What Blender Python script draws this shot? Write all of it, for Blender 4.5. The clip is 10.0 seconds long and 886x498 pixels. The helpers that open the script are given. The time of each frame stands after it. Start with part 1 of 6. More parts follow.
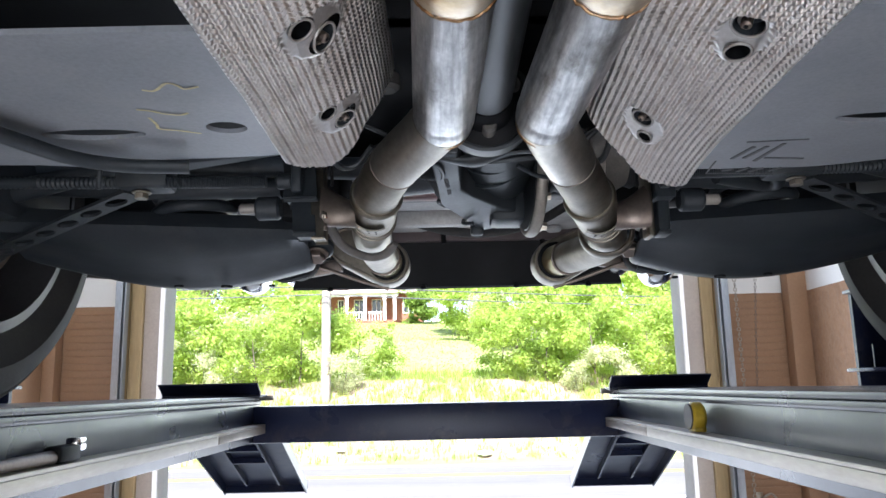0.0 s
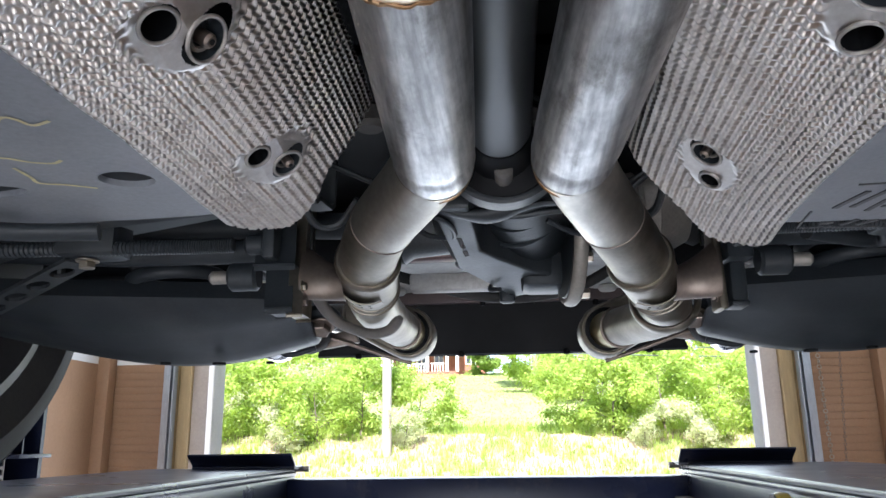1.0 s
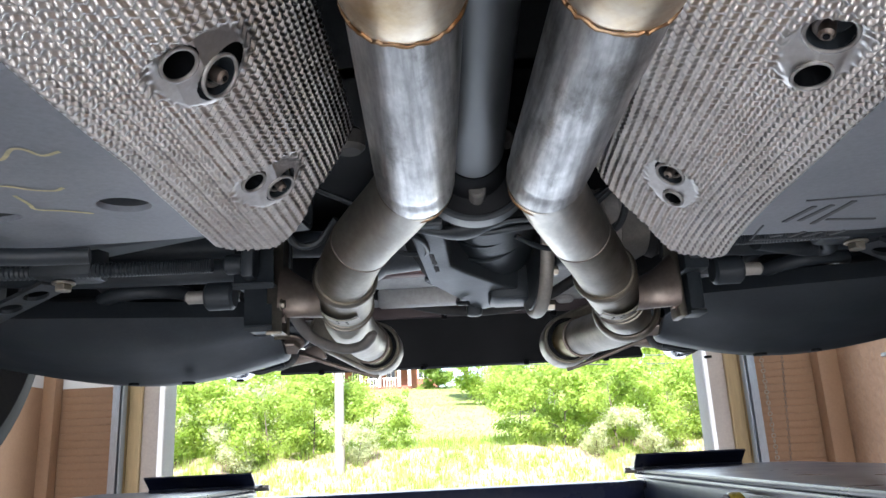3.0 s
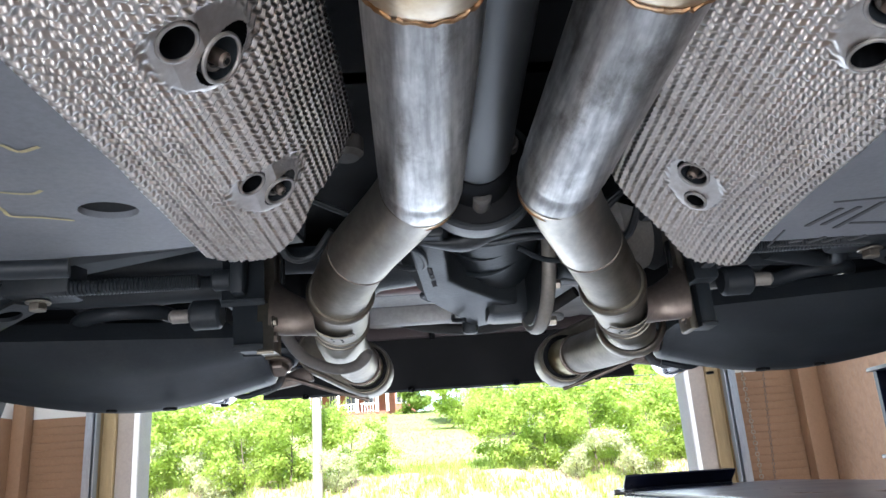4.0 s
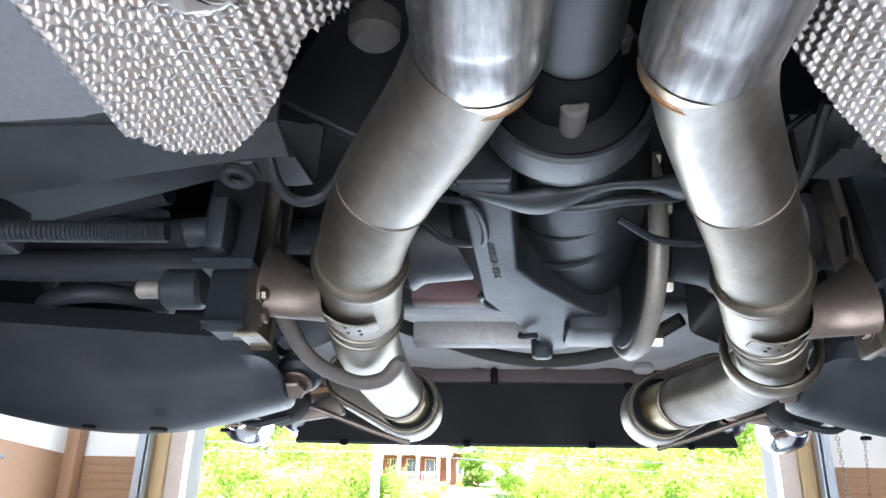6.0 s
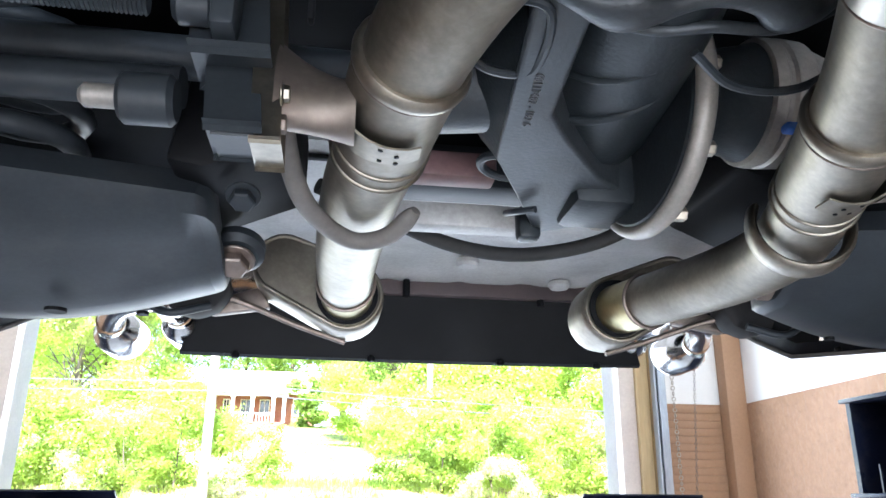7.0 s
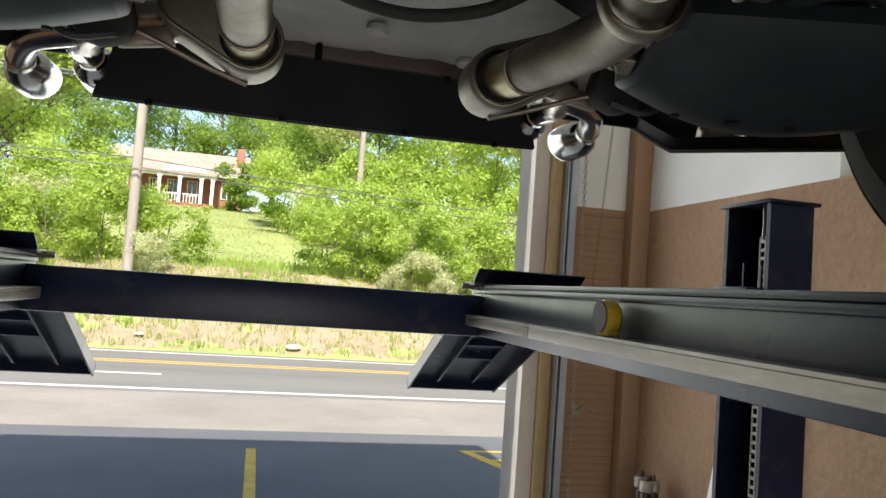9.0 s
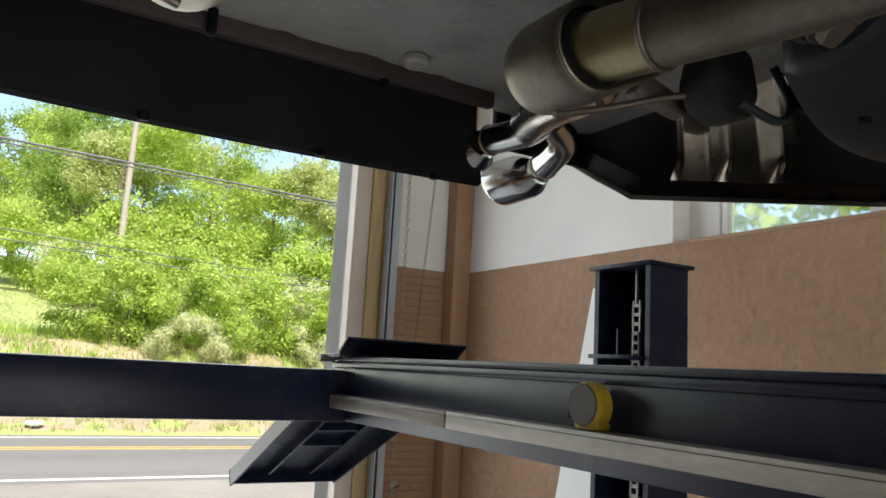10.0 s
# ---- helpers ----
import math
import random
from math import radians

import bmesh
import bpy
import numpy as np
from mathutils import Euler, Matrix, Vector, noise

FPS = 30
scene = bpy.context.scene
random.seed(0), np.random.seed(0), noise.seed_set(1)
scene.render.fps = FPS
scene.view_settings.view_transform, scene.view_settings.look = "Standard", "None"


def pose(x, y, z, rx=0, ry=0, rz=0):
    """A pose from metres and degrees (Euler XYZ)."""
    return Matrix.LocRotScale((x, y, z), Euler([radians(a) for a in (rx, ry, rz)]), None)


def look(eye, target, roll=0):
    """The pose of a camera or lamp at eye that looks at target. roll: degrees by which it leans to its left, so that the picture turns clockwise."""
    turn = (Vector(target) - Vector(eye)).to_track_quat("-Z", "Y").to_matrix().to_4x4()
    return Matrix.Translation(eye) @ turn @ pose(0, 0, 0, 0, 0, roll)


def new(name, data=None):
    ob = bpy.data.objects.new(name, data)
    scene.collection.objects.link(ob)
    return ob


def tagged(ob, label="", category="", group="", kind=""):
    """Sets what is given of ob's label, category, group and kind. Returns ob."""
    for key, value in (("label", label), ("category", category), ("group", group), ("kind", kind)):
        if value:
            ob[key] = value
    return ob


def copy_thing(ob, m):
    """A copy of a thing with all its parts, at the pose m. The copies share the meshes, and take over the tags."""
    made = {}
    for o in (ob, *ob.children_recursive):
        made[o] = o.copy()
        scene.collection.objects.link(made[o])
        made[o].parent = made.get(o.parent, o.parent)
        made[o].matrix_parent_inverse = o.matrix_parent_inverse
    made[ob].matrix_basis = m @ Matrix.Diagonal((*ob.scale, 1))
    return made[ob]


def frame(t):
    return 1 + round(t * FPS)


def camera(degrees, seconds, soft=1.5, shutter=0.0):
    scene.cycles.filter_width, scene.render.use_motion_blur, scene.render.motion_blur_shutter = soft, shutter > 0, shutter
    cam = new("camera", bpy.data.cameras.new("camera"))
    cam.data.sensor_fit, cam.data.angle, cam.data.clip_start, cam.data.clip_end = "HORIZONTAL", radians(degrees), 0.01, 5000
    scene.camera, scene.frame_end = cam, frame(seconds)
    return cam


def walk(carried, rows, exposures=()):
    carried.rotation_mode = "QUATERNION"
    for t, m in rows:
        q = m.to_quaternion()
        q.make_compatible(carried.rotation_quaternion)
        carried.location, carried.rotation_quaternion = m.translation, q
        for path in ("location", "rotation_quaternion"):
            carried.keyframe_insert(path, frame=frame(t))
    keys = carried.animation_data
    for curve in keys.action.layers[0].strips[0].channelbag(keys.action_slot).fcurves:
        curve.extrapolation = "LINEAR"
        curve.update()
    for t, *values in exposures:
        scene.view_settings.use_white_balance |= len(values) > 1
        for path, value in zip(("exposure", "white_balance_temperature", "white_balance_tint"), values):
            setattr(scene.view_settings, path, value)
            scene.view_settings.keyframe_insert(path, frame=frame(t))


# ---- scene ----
cam = camera(60.7, 10.0)
PATH = [
    (0, (-0.019, 0.2, 1.616), (-0.021, 2.167, 1.977), -1.2),
    (0.5, (0.026, 0.345, 1.654), (-0.133, 2.283, 2.123), 0.3),
    (1, (0.03, 0.375, 1.673), (-0.133, 2.307, 2.166), -0.8),
    (1.5, (0.026, 0.37, 1.682), (-0.043, 2.307, 2.174), -2.4),
    (2, (0.019, 0.372, 1.685), (0.073, 2.314, 2.161), -2.9),
    (2.5, (0.014, 0.38, 1.667), (0.086, 2.328, 2.114), -2.2),
    (3, (0.009, 0.346, 1.669), (-0.02, 2.276, 2.193), -2.8),
    (3.2, (-0.004, 0.35, 1.669), (0.009, 2.267, 2.24), -3.5),
    (4.5, (-0.014, 0.425, 1.672), (0.024, 2.336, 2.261), -4.0),
    (5, (0.032, 0.492, 1.676), (-0.13, 2.352, 2.393), -0.6),
    (5.2, (0.047, 0.517, 1.669), (-0.196, 2.357, 2.413), 1.2),
    (6.3, (-0.048, 0.645, 1.658), (-0.089, 2.495, 2.415), 1.1),
    (6.5, (-0.077, 0.676, 1.65), (-0.019, 2.541, 2.371), 0.7),
    (7, (-0.123, 0.716, 1.631), (0.137, 2.597, 2.257), 0.4),
    (7.5, (-0.097, 0.665, 1.645), (0.231, 2.547, 2.236), -0.5),
    (8, (0.021, 0.578, 1.607), (0.297, 2.527, 1.96), 1.1),
    (8.5, (0.074, 0.527, 1.583), (0.347, 2.502, 1.74), 3.1),
    (9, (-0.086, 0.634, 1.566), (0.381, 2.575, 1.684), 4.1),
    (9.5, (-0.188, 0.837, 1.547), (0.554, 2.691, 1.665), 3.5),
    (10, (-0.190, 1.068, 1.580), (0.810, 2.770, 1.897), 3.2),
]
EXPOSURE = [(0, 1.88, 5900, 14), (3.2, 1.92, 5900, 13), (4.5, 2.06, 5800, 13), (5.2, 2.25, 5800, 12), (6.4, 2.95, 5700, 12), (7.5, 2.82, 5700, 11), (8.0, 2.4, 5900, 11), (8.5, 1.14, 6600, 9), (9.0, 0.94, 6800, 9), (10, 0.98, 6700, 9)]
walk(cam, [(t, look(eye, target, roll)) for t, eye, target, roll in PATH], EXPOSURE)

# ---- light ----
world = bpy.data.worlds.new("sky")
scene.world = world
world.use_nodes = True
wn = world.node_tree.nodes
sky = wn.new("ShaderNodeTexSky")
sky.sky_type = 'NISHITA'
sky.sun_disc = False
SUN_ELEV, SUN_ROT = radians(48), radians(182)
sky.sun_elevation, sky.sun_rotation = SUN_ELEV, SUN_ROT
sky.air_density, sky.dust_density = 1.0, 1.5
wn["Background"].inputs[1].default_value = 0.16
world.node_tree.links.new(sky.outputs[0], wn["Background"].inputs[0])

sun = new("sun", bpy.data.lights.new("sun", "SUN"))
sun.data.energy, sun.data.angle, sun.data.color = 4.8, radians(0.6), (1, 0.95, 0.88)
sun.matrix_world = look((-0.4, -9, 10), (0, 0, 0))

# added fill lamps replacing sky light, at the unseen back bay and front doorway
for place, aim, w, h, power in (((-0.1, -3.55, 1.65), (-0.1, 0, 1.65), 3.7, 3.5, 37), ((-0.16, 4.95, 1.6), (-0.16, 0, 1.6), 3.2, 3.2, 32)):
    lamp = new("bay_fill", bpy.data.lights.new("bay_fill", "AREA"))
    lamp.data.shape, lamp.data.size, lamp.data.size_y, lamp.data.energy = "RECTANGLE", w, h, power
    lamp.data.color = (0.90, 0.96, 1.0)
    lamp.matrix_world = look(place, aim)

# ---- materials ----
def material(name, c1, c2=None, rough=0.5, metal=0.0, scale=8.0, fine=90.0, mix=0.5, bump=0.0, dist=0.002,
             rough_var=0.1, stretch=(1, 1, 1), stain=None, stain_amount=0.0, stain_scale=3.0, fine_amount=0.35, random_tone=0.0, spec=0.5, scratch=0.0):
    m = bpy.data.materials.new(name)
    m.use_nodes = True
    nt = m.node_tree
    n, l = nt.nodes, nt.links
    b = n["Principled BSDF"]
    b.inputs["Metallic"].default_value = metal
    b.inputs["Specular IOR Level"].default_value = spec
    co = n.new("ShaderNodeTexCoord")
    mp = n.new("ShaderNodeMapping")
    mp.inputs["Scale"].default_value = stretch
    l.new(co.outputs["Object"], mp.inputs[0])
    big = n.new("ShaderNodeTexNoise")
    big.inputs["Scale"].default_value, big.inputs["Detail"].default_value = scale, 6
    sm = n.new("ShaderNodeTexNoise")
    sm.inputs["Scale"].default_value, sm.inputs["Detail"].default_value = fine, 4
    for t in (big, sm):
        l.new(mp.outputs[0], t.inputs["Vector"])
    ramp = n.new("ShaderNodeMapRange")
    ramp.inputs["From Min"].default_value, ramp.inputs["From Max"].default_value = 0.32, 0.68
    l.new(big.outputs["Fac"], ramp.inputs["Value"])
    c2 = c2 or tuple(x * 0.7 for x in c1)
    mx = n.new("ShaderNodeMix")
    mx.data_type = 'RGBA'
    mx.inputs[6].default_value, mx.inputs[7].default_value = (*c1, 1), (*c2, 1)
    l.new(ramp.outputs[0], mx.inputs[0])
    last = mx.outputs[2]
    ov = n.new("ShaderNodeMix")
    ov.data_type, ov.blend_type = 'RGBA', 'OVERLAY'
    ov.inputs[0].default_value = fine_amount
    l.new(last, ov.inputs[6])
    l.new(sm.outputs["Color"], ov.inputs[7])
    hs = n.new("ShaderNodeHueSaturation")
    hs.inputs["Saturation"].default_value = 0.0
    l.new(sm.outputs["Color"], hs.inputs["Color"])
    l.new(hs.outputs[0], ov.inputs[7])
    last = ov.outputs[2]
    if stain:
        st = n.new("ShaderNodeTexNoise")
        st.inputs["Scale"].default_value, st.inputs["Detail"].default_value = stain_scale, 8
        st.inputs["Roughness"].default_value = 0.7
        l.new(mp.outputs[0], st.inputs["Vector"])
        r = n.new("ShaderNodeMapRange")
        r.inputs["From Min"].default_value, r.inputs["From Max"].default_value = 0.52, 0.72
        r.inputs["To Max"].default_value = stain_amount
        l.new(st.outputs["Fac"], r.inputs["Value"])
        s = n.new("ShaderNodeMix")
        s.data_type = 'RGBA'
        s.inputs[7].default_value = (*stain, 1)
        l.new(r.outputs[0], s.inputs[0])
        l.new(last, s.inputs[6])
        last = s.outputs[2]
    if scratch:
        # fine brushed lines along the length
        ms = n.new("ShaderNodeMapping")
        ms.inputs["Scale"].default_value = (1, 0.03, 1)
        l.new(co.outputs["Object"], ms.inputs[0])
        sc = n.new("ShaderNodeTexNoise")
        sc.inputs["Scale"].default_value, sc.inputs["Detail"].default_value = 260, 3
        l.new(ms.outputs[0], sc.inputs["Vector"])
        sr = n.new("ShaderNodeMapRange")
        sr.inputs["From Min"].default_value, sr.inputs["From Max"].default_value = 0.35, 0.68
        sr.inputs["To Min"].default_value, sr.inputs["To Max"].default_value = 1 - scratch, 1 + scratch
        l.new(sc.outputs["Fac"], sr.inputs["Value"])
        hv2 = n.new("ShaderNodeHueSaturation")
        l.new(sr.outputs[0], hv2.inputs["Value"])
        l.new(last, hv2.inputs["Color"])
        last = hv2.outputs[0]
    if random_tone:
        oi = n.new("ShaderNodeNewGeometry")
        rr = n.new("ShaderNodeMapRange")
        rr.inputs["To Min"].default_value, rr.inputs["To Max"].default_value = 1 - random_tone, 1 + random_tone
        l.new(oi.outputs["Random Per Island"], rr.inputs["Value"])
        hv = n.new("ShaderNodeHueSaturation")
        l.new(rr.outputs[0], hv.inputs["Value"])
        l.new(last, hv.inputs["Color"])
        last = hv.outputs[0]
    l.new(last, b.inputs["Base Color"])
    rv = n.new("ShaderNodeMapRange")
    rv.inputs["To Min"].default_value, rv.inputs["To Max"].default_value = max(0.02, rough - rough_var), min(1, rough + rough_var)
    l.new(big.outputs["Fac"], rv.inputs["Value"])
    l.new(rv.outputs[0], b.inputs["Roughness"])
    if bump:
        bp = n.new("ShaderNodeBump")
        bp.inputs["Strength"].default_value, bp.inputs["Distance"].default_value = bump, dist
        l.new(sm.outputs["Fac"], bp.inputs["Height"])
        l.new(bp.outputs[0], b.inputs["Normal"])
    return m


M = {}
M["steel_pipe"] = material("brushed_stainless", (0.52, 0.515, 0.505), (0.29, 0.285, 0.28), 0.38, 1.0, 20, 150, scratch=0.24, rough_var=0.26, bump=0.30, dist=0.0016,
                           stretch=(1, 0.45, 1), stain=(0.11, 0.098, 0.085), stain_amount=0.9, stain_scale=30, fine_amount=0.6)
M["steel_tan"] = material("heat_tanned_stainless", (0.245, 0.222, 0.184), (0.165, 0.148, 0.12), 0.46, 1.0, 18, 170, rough_var=0.14, bump=0.12, dist=0.001,
                          stain=(0.15, 0.125, 0.085), stain_amount=0.6, stain_scale=22, fine_amount=0.4)
M["steel_neck"] = material("pale_stainless", (0.44, 0.415, 0.37), (0.33, 0.31, 0.275), 0.42, 1.0, 16, 160, rough_var=0.12, bump=0.1, dist=0.001, stretch=(1, 0.5, 1),
                           stain=(0.24, 0.21, 0.16), stain_amount=0.5, stain_scale=20)
M["rim_steel"] = material("dark_polished_steel", (0.36, 0.33, 0.29), (0.24, 0.22, 0.19), 0.24, 1.0, 18, 160, bump=0.05, dist=0.001, stain=(0.14, 0.10, 0.07), stain_amount=0.5, stain_scale=20)
M["shaft"] = material("grey_shaft_paint", (0.034, 0.036, 0.038), (0.024, 0.026, 0.027), 0.46, 0.3, 14, 200, bump=0.06, dist=0.0008, stretch=(1, 0.3, 1))
M["steel_dark"] = material("dull_brown_steel", (0.22, 0.18, 0.155), (0.15, 0.125, 0.105), 0.5, 0.85, 20, 180, bump=0.15, dist=0.001)
M["weld_tint"] = material("heat_tinted_steel", (0.55, 0.40, 0.22), (0.60, 0.55, 0.48), 0.38, 1.0, 26, 160, bump=0.06, dist=0.001, stain=(0.35, 0.16, 0.05), stain_amount=0.6, stain_scale=24)
# steel with the outdoors' yellow reflection painted into its colour
M["gold_reflect_steel"] = material("yellow_reflection_steel", (0.40, 0.355, 0.20), (0.30, 0.26, 0.14), 0.36, 1.0, 20, 160, bump=0.05, dist=0.001)
M["weld"] = material("heat_tinted_weld", (0.24, 0.12, 0.045), (0.36, 0.27, 0.18), 0.45, 0.9, 60, 240, bump=0.4, dist=0.001)
M["chrome"] = material("polished_tip", (0.58, 0.57, 0.56), (0.48, 0.465, 0.45), 0.17, 1.0, 10, 120, rough_var=0.05)
M["shield"] = material("embossed_aluminium", (0.66, 0.635, 0.61), (0.50, 0.475, 0.455), 0.38, 0.98, 18, 220, bump=0.1, dist=0.0006,
                       stain=(0.30, 0.24, 0.19), stain_amount=0.35, stain_scale=26)
M["shield_pad"] = material("flat_aluminium", (0.40, 0.38, 0.36), (0.28, 0.265, 0.25), 0.5, 0.8, 22, 220, bump=0.1, dist=0.0006)
M["tray"] = material("grey_plastic", (0.18, 0.19, 0.21), (0.135, 0.144, 0.162), 0.5, 0.0, 9, 260, bump=0.12, dist=0.0008,
                     stain=(0.2, 0.2, 0.2), stain_amount=0.25, stain_scale=16)
M["black"] = material("black_plastic", (0.0038, 0.004, 0.0048), (0.0025, 0.0027, 0.0033), 0.6, 0.0, 10, 240, bump=0.1, dist=0.0008, spec=0.14)
M["arm"] = material("dark_painted_steel", (0.024, 0.0285, 0.033), (0.016, 0.019, 0.0225), 0.45, 0.0, 12, 240, bump=0.08, dist=0.0008, spec=0.22,
                    stain=(0.05, 0.048, 0.045), stain_amount=0.3, stain_scale=20)
M["subframe"] = material("grey_subframe_paint", (0.050, 0.056, 0.061), (0.034, 0.039, 0.043), 0.48, 0.0, 14, 240, bump=0.1, dist=0.0008, spec=0.25,
                         stain=(0.075, 0.07, 0.065), stain_amount=0.35, stain_scale=18)
M["cast"] = material("cast_aluminium", (0.032, 0.037, 0.041), (0.022, 0.025, 0.028), 0.45, 0.35, 18, 300, bump=0.35, dist=0.0010,
                     stain=(0.05, 0.05, 0.05), stain_amount=0.4, stain_scale=18)
# darker copy of the cast aluminium, for the housing round the web
M["cast_dark"] = material("dark_casting", (0.015, 0.0185, 0.021), (0.010, 0.0125, 0.0145), 0.45, 0.1, 18, 300, bump=0.3, dist=0.001, stain=(0.04, 0.04, 0.04), stain_amount=0.3, stain_scale=18, spec=0.2)
M["strut_brown"] = material("brown_chromed_tube", (0.09, 0.055, 0.05), (0.06, 0.04, 0.036), 0.35, 0.5, 12, 160)
M["cast_tan"] = material("oily_tan_casting", (0.28, 0.26, 0.23), (0.18, 0.165, 0.15), 0.5, 0.4, 20, 300, bump=0.25, dist=0.001)
M["bolt"] = material("zinc_bolt", (0.42, 0.38, 0.32), (0.3, 0.27, 0.22), 0.4, 0.9, 30, 200)
M["rubber"] = material("tyre_rubber", (0.022, 0.022, 0.023), (0.03, 0.03, 0.029), 0.75, 0.0, 14, 200, bump=0.15, dist=0.001, spec=0.18)
M["hanger"] = material("grey_rubber", (0.10, 0.092, 0.085), (0.07, 0.065, 0.06), 0.65, 0.0, 20, 220, bump=0.1, dist=0.001)
M["rim"] = material("silver_wheel", (0.05, 0.05, 0.052), (0.035, 0.035, 0.037), 0.45, 0.3, 12, 160)
M["floorpan"] = material("grey_floor_panel", (0.40, 0.40, 0.39), (0.30, 0.30, 0.29), 0.55, 0.2, 10, 180, bump=0.1, dist=0.001,
                         stain=(0.12, 0.11, 0.10), stain_amount=0.4, stain_scale=12)
M["pink"] = material("primer_red_panel", (0.16, 0.09, 0.09), (0.11, 0.065, 0.065), 0.5, 0.0, 14, 160)
M["seam_brown"] = material("red_brown_sealer", (0.055, 0.038, 0.038), (0.038, 0.027, 0.027), 0.6, 0.0, 14, 160)
M["blue_tag"] = material("blue_plastic_tag", (0.02, 0.09, 0.35), (0.015, 0.07, 0.28), 0.5, 0.0, 20, 200)
M["lift"] = material("navy_lift_paint", (0.012, 0.016, 0.038), (0.008, 0.0105, 0.026), 0.30, 0.0, 5, 150, bump=0.05, dist=0.001, spec=0.2,
                     stain=(0.09, 0.085, 0.075), stain_amount=0.35, stain_scale=9)
M["lip"] = material("worn_rail_steel", (0.34, 0.31, 0.27), (0.24, 0.22, 0.20), 0.5, 0.55, 6, 120, bump=0.12, dist=0.001, stretch=(1, 0.2, 1),
                    stain=(0.12, 0.10, 0.08), stain_amount=0.4, stain_scale=8)
M["tread"] = material("galvanised_tread", (0.17, 0.165, 0.135), (0.12, 0.115, 0.095), 0.5, 0.6, 9, 140, bump=0.1, dist=0.001)
M["yellow"] = material("yellow_plastic", (0.50, 0.36, 0.03), (0.42, 0.30, 0.02), 0.4, 0.0, 30, 200)
M["brown"] = material("brown_stucco", (0.335, 0.20, 0.12), (0.29, 0.172, 0.10), 0.75, 0.0, 2.2, 26, bump=0.9, dist=0.010, fine_amount=0.3)
M["brown_flat"] = material("brown_painted_panel", (0.325, 0.188, 0.105), (0.285, 0.163, 0.09), 0.6, 0.0, 2.5, 60, bump=0.1, dist=0.002, fine_amount=0.2)
M["white"] = material("white_wall_paint", (0.78, 0.77, 0.75), (0.70, 0.69, 0.67), 0.65, 0.0, 2.0, 60, bump=0.15, dist=0.002, fine_amount=0.12)
M["jamb"] = material("beige_jamb_paint", (0.56, 0.49, 0.43), (0.48, 0.41, 0.36), 0.6, 0.0, 3, 60, bump=0.1, dist=0.002, fine_amount=0.2)
M["ochre"] = material("ochre_timber", (0.42, 0.30, 0.15), (0.33, 0.23, 0.11), 0.6, 0.0, 5, 70, stretch=(1, 1, 0.1), bump=0.2, dist=0.002)
M["track"] = material("galvanised_track", (0.42, 0.45, 0.49), (0.30, 0.33, 0.37), 0.4, 0.8, 7, 90, stretch=(1, 1, 0.2))
M["concrete"] = material("concrete_floor", (0.58, 0.57, 0.55), (0.48, 0.47, 0.45), 0.6, 0.0, 1.2, 40, bump=0.15, dist=0.003,
                         stain=(0.2, 0.19, 0.18), stain_amount=0.3, stain_scale=1.5)
# darker and bluer: the building's shadow is put into this colour
M["shaded_asphalt"] = material("shaded_asphalt", (0.115, 0.117, 0.127), (0.092, 0.094, 0.103), 0.85, 0.0, 0.5, 45, bump=0.5, dist=0.006,
                        stain=(0.10, 0.098, 0.094), stain_amount=0.5, stain_scale=0.4)
M["road"] = material("worn_road_asphalt", (0.17, 0.16, 0.15), (0.13, 0.125, 0.12), 0.85, 0.0, 0.4, 30, bump=0.4, dist=0.006, stretch=(0.12, 1, 1),
                     stain=(0.09, 0.088, 0.085), stain_amount=0.5, stain_scale=0.8)
# paler ground colour for the sunlit side of that shadow
M["apron"] = material("pale_apron", (0.26, 0.235, 0.205), (0.20, 0.18, 0.16), 0.9, 0.0, 0.6, 30, bump=0.4, dist=0.006,
                      stain=(0.14, 0.13, 0.12), stain_amount=0.5, stain_scale=0.5)
M["line_white"] = material("worn_white_marking", (0.72, 0.71, 0.68), (0.5, 0.49, 0.47), 0.7, 0.0, 6, 60)
M["line_yellow"] = material("worn_yellow_marking", (0.62, 0.40, 0.06), (0.45, 0.30, 0.06), 0.7, 0.0, 6, 60)
M["grass"] = material("grass_ground", (0.28, 0.315, 0.11), (0.22, 0.26, 0.085), 0.95, 0.0, 0.35, 6, bump=0.6, dist=0.05,
                      stain=(0.22, 0.19, 0.08), stain_amount=0.5, stain_scale=0.5)
M["dirt"] = material("bank_dirt", (0.31, 0.235, 0.165), (0.23, 0.175, 0.12), 0.95, 0.0, 1.5, 12, bump=0.6, dist=0.05,
                     stain=(0.12, 0.14, 0.04), stain_amount=0.9, stain_scale=0.9)
M["bark"] = material("bark", (0.16, 0.125, 0.095), (0.09, 0.07, 0.055), 0.9, 0.0, 3, 25, bump=0.6, dist=0.03, stretch=(1, 1, 0.2))
M["pole"] = material("weathered_pole", (0.32, 0.29, 0.25), (0.22, 0.19, 0.16), 0.85, 0.0, 2, 30, bump=0.4, dist=0.01, stretch=(1, 1, 0.1))
M["cable"] = material("black_cable", (0.10, 0.10, 0.11), (0.07, 0.07, 0.08), 0.6)
M["brick"] = material("red_brick", (0.30, 0.13, 0.085), (0.24, 0.10, 0.065), 0.85, 0.0, 3, 30)
M["roof"] = material("brown_shingles", (0.36, 0.265, 0.225), (0.28, 0.205, 0.17), 0.9, 0.0, 2, 20, bump=0.5, dist=0.02)
M["trim"] = material("white_house_trim", (0.80, 0.79, 0.77), (0.72, 0.71, 0.69), 0.6, 0.0, 1, 20, fine_amount=0.1)


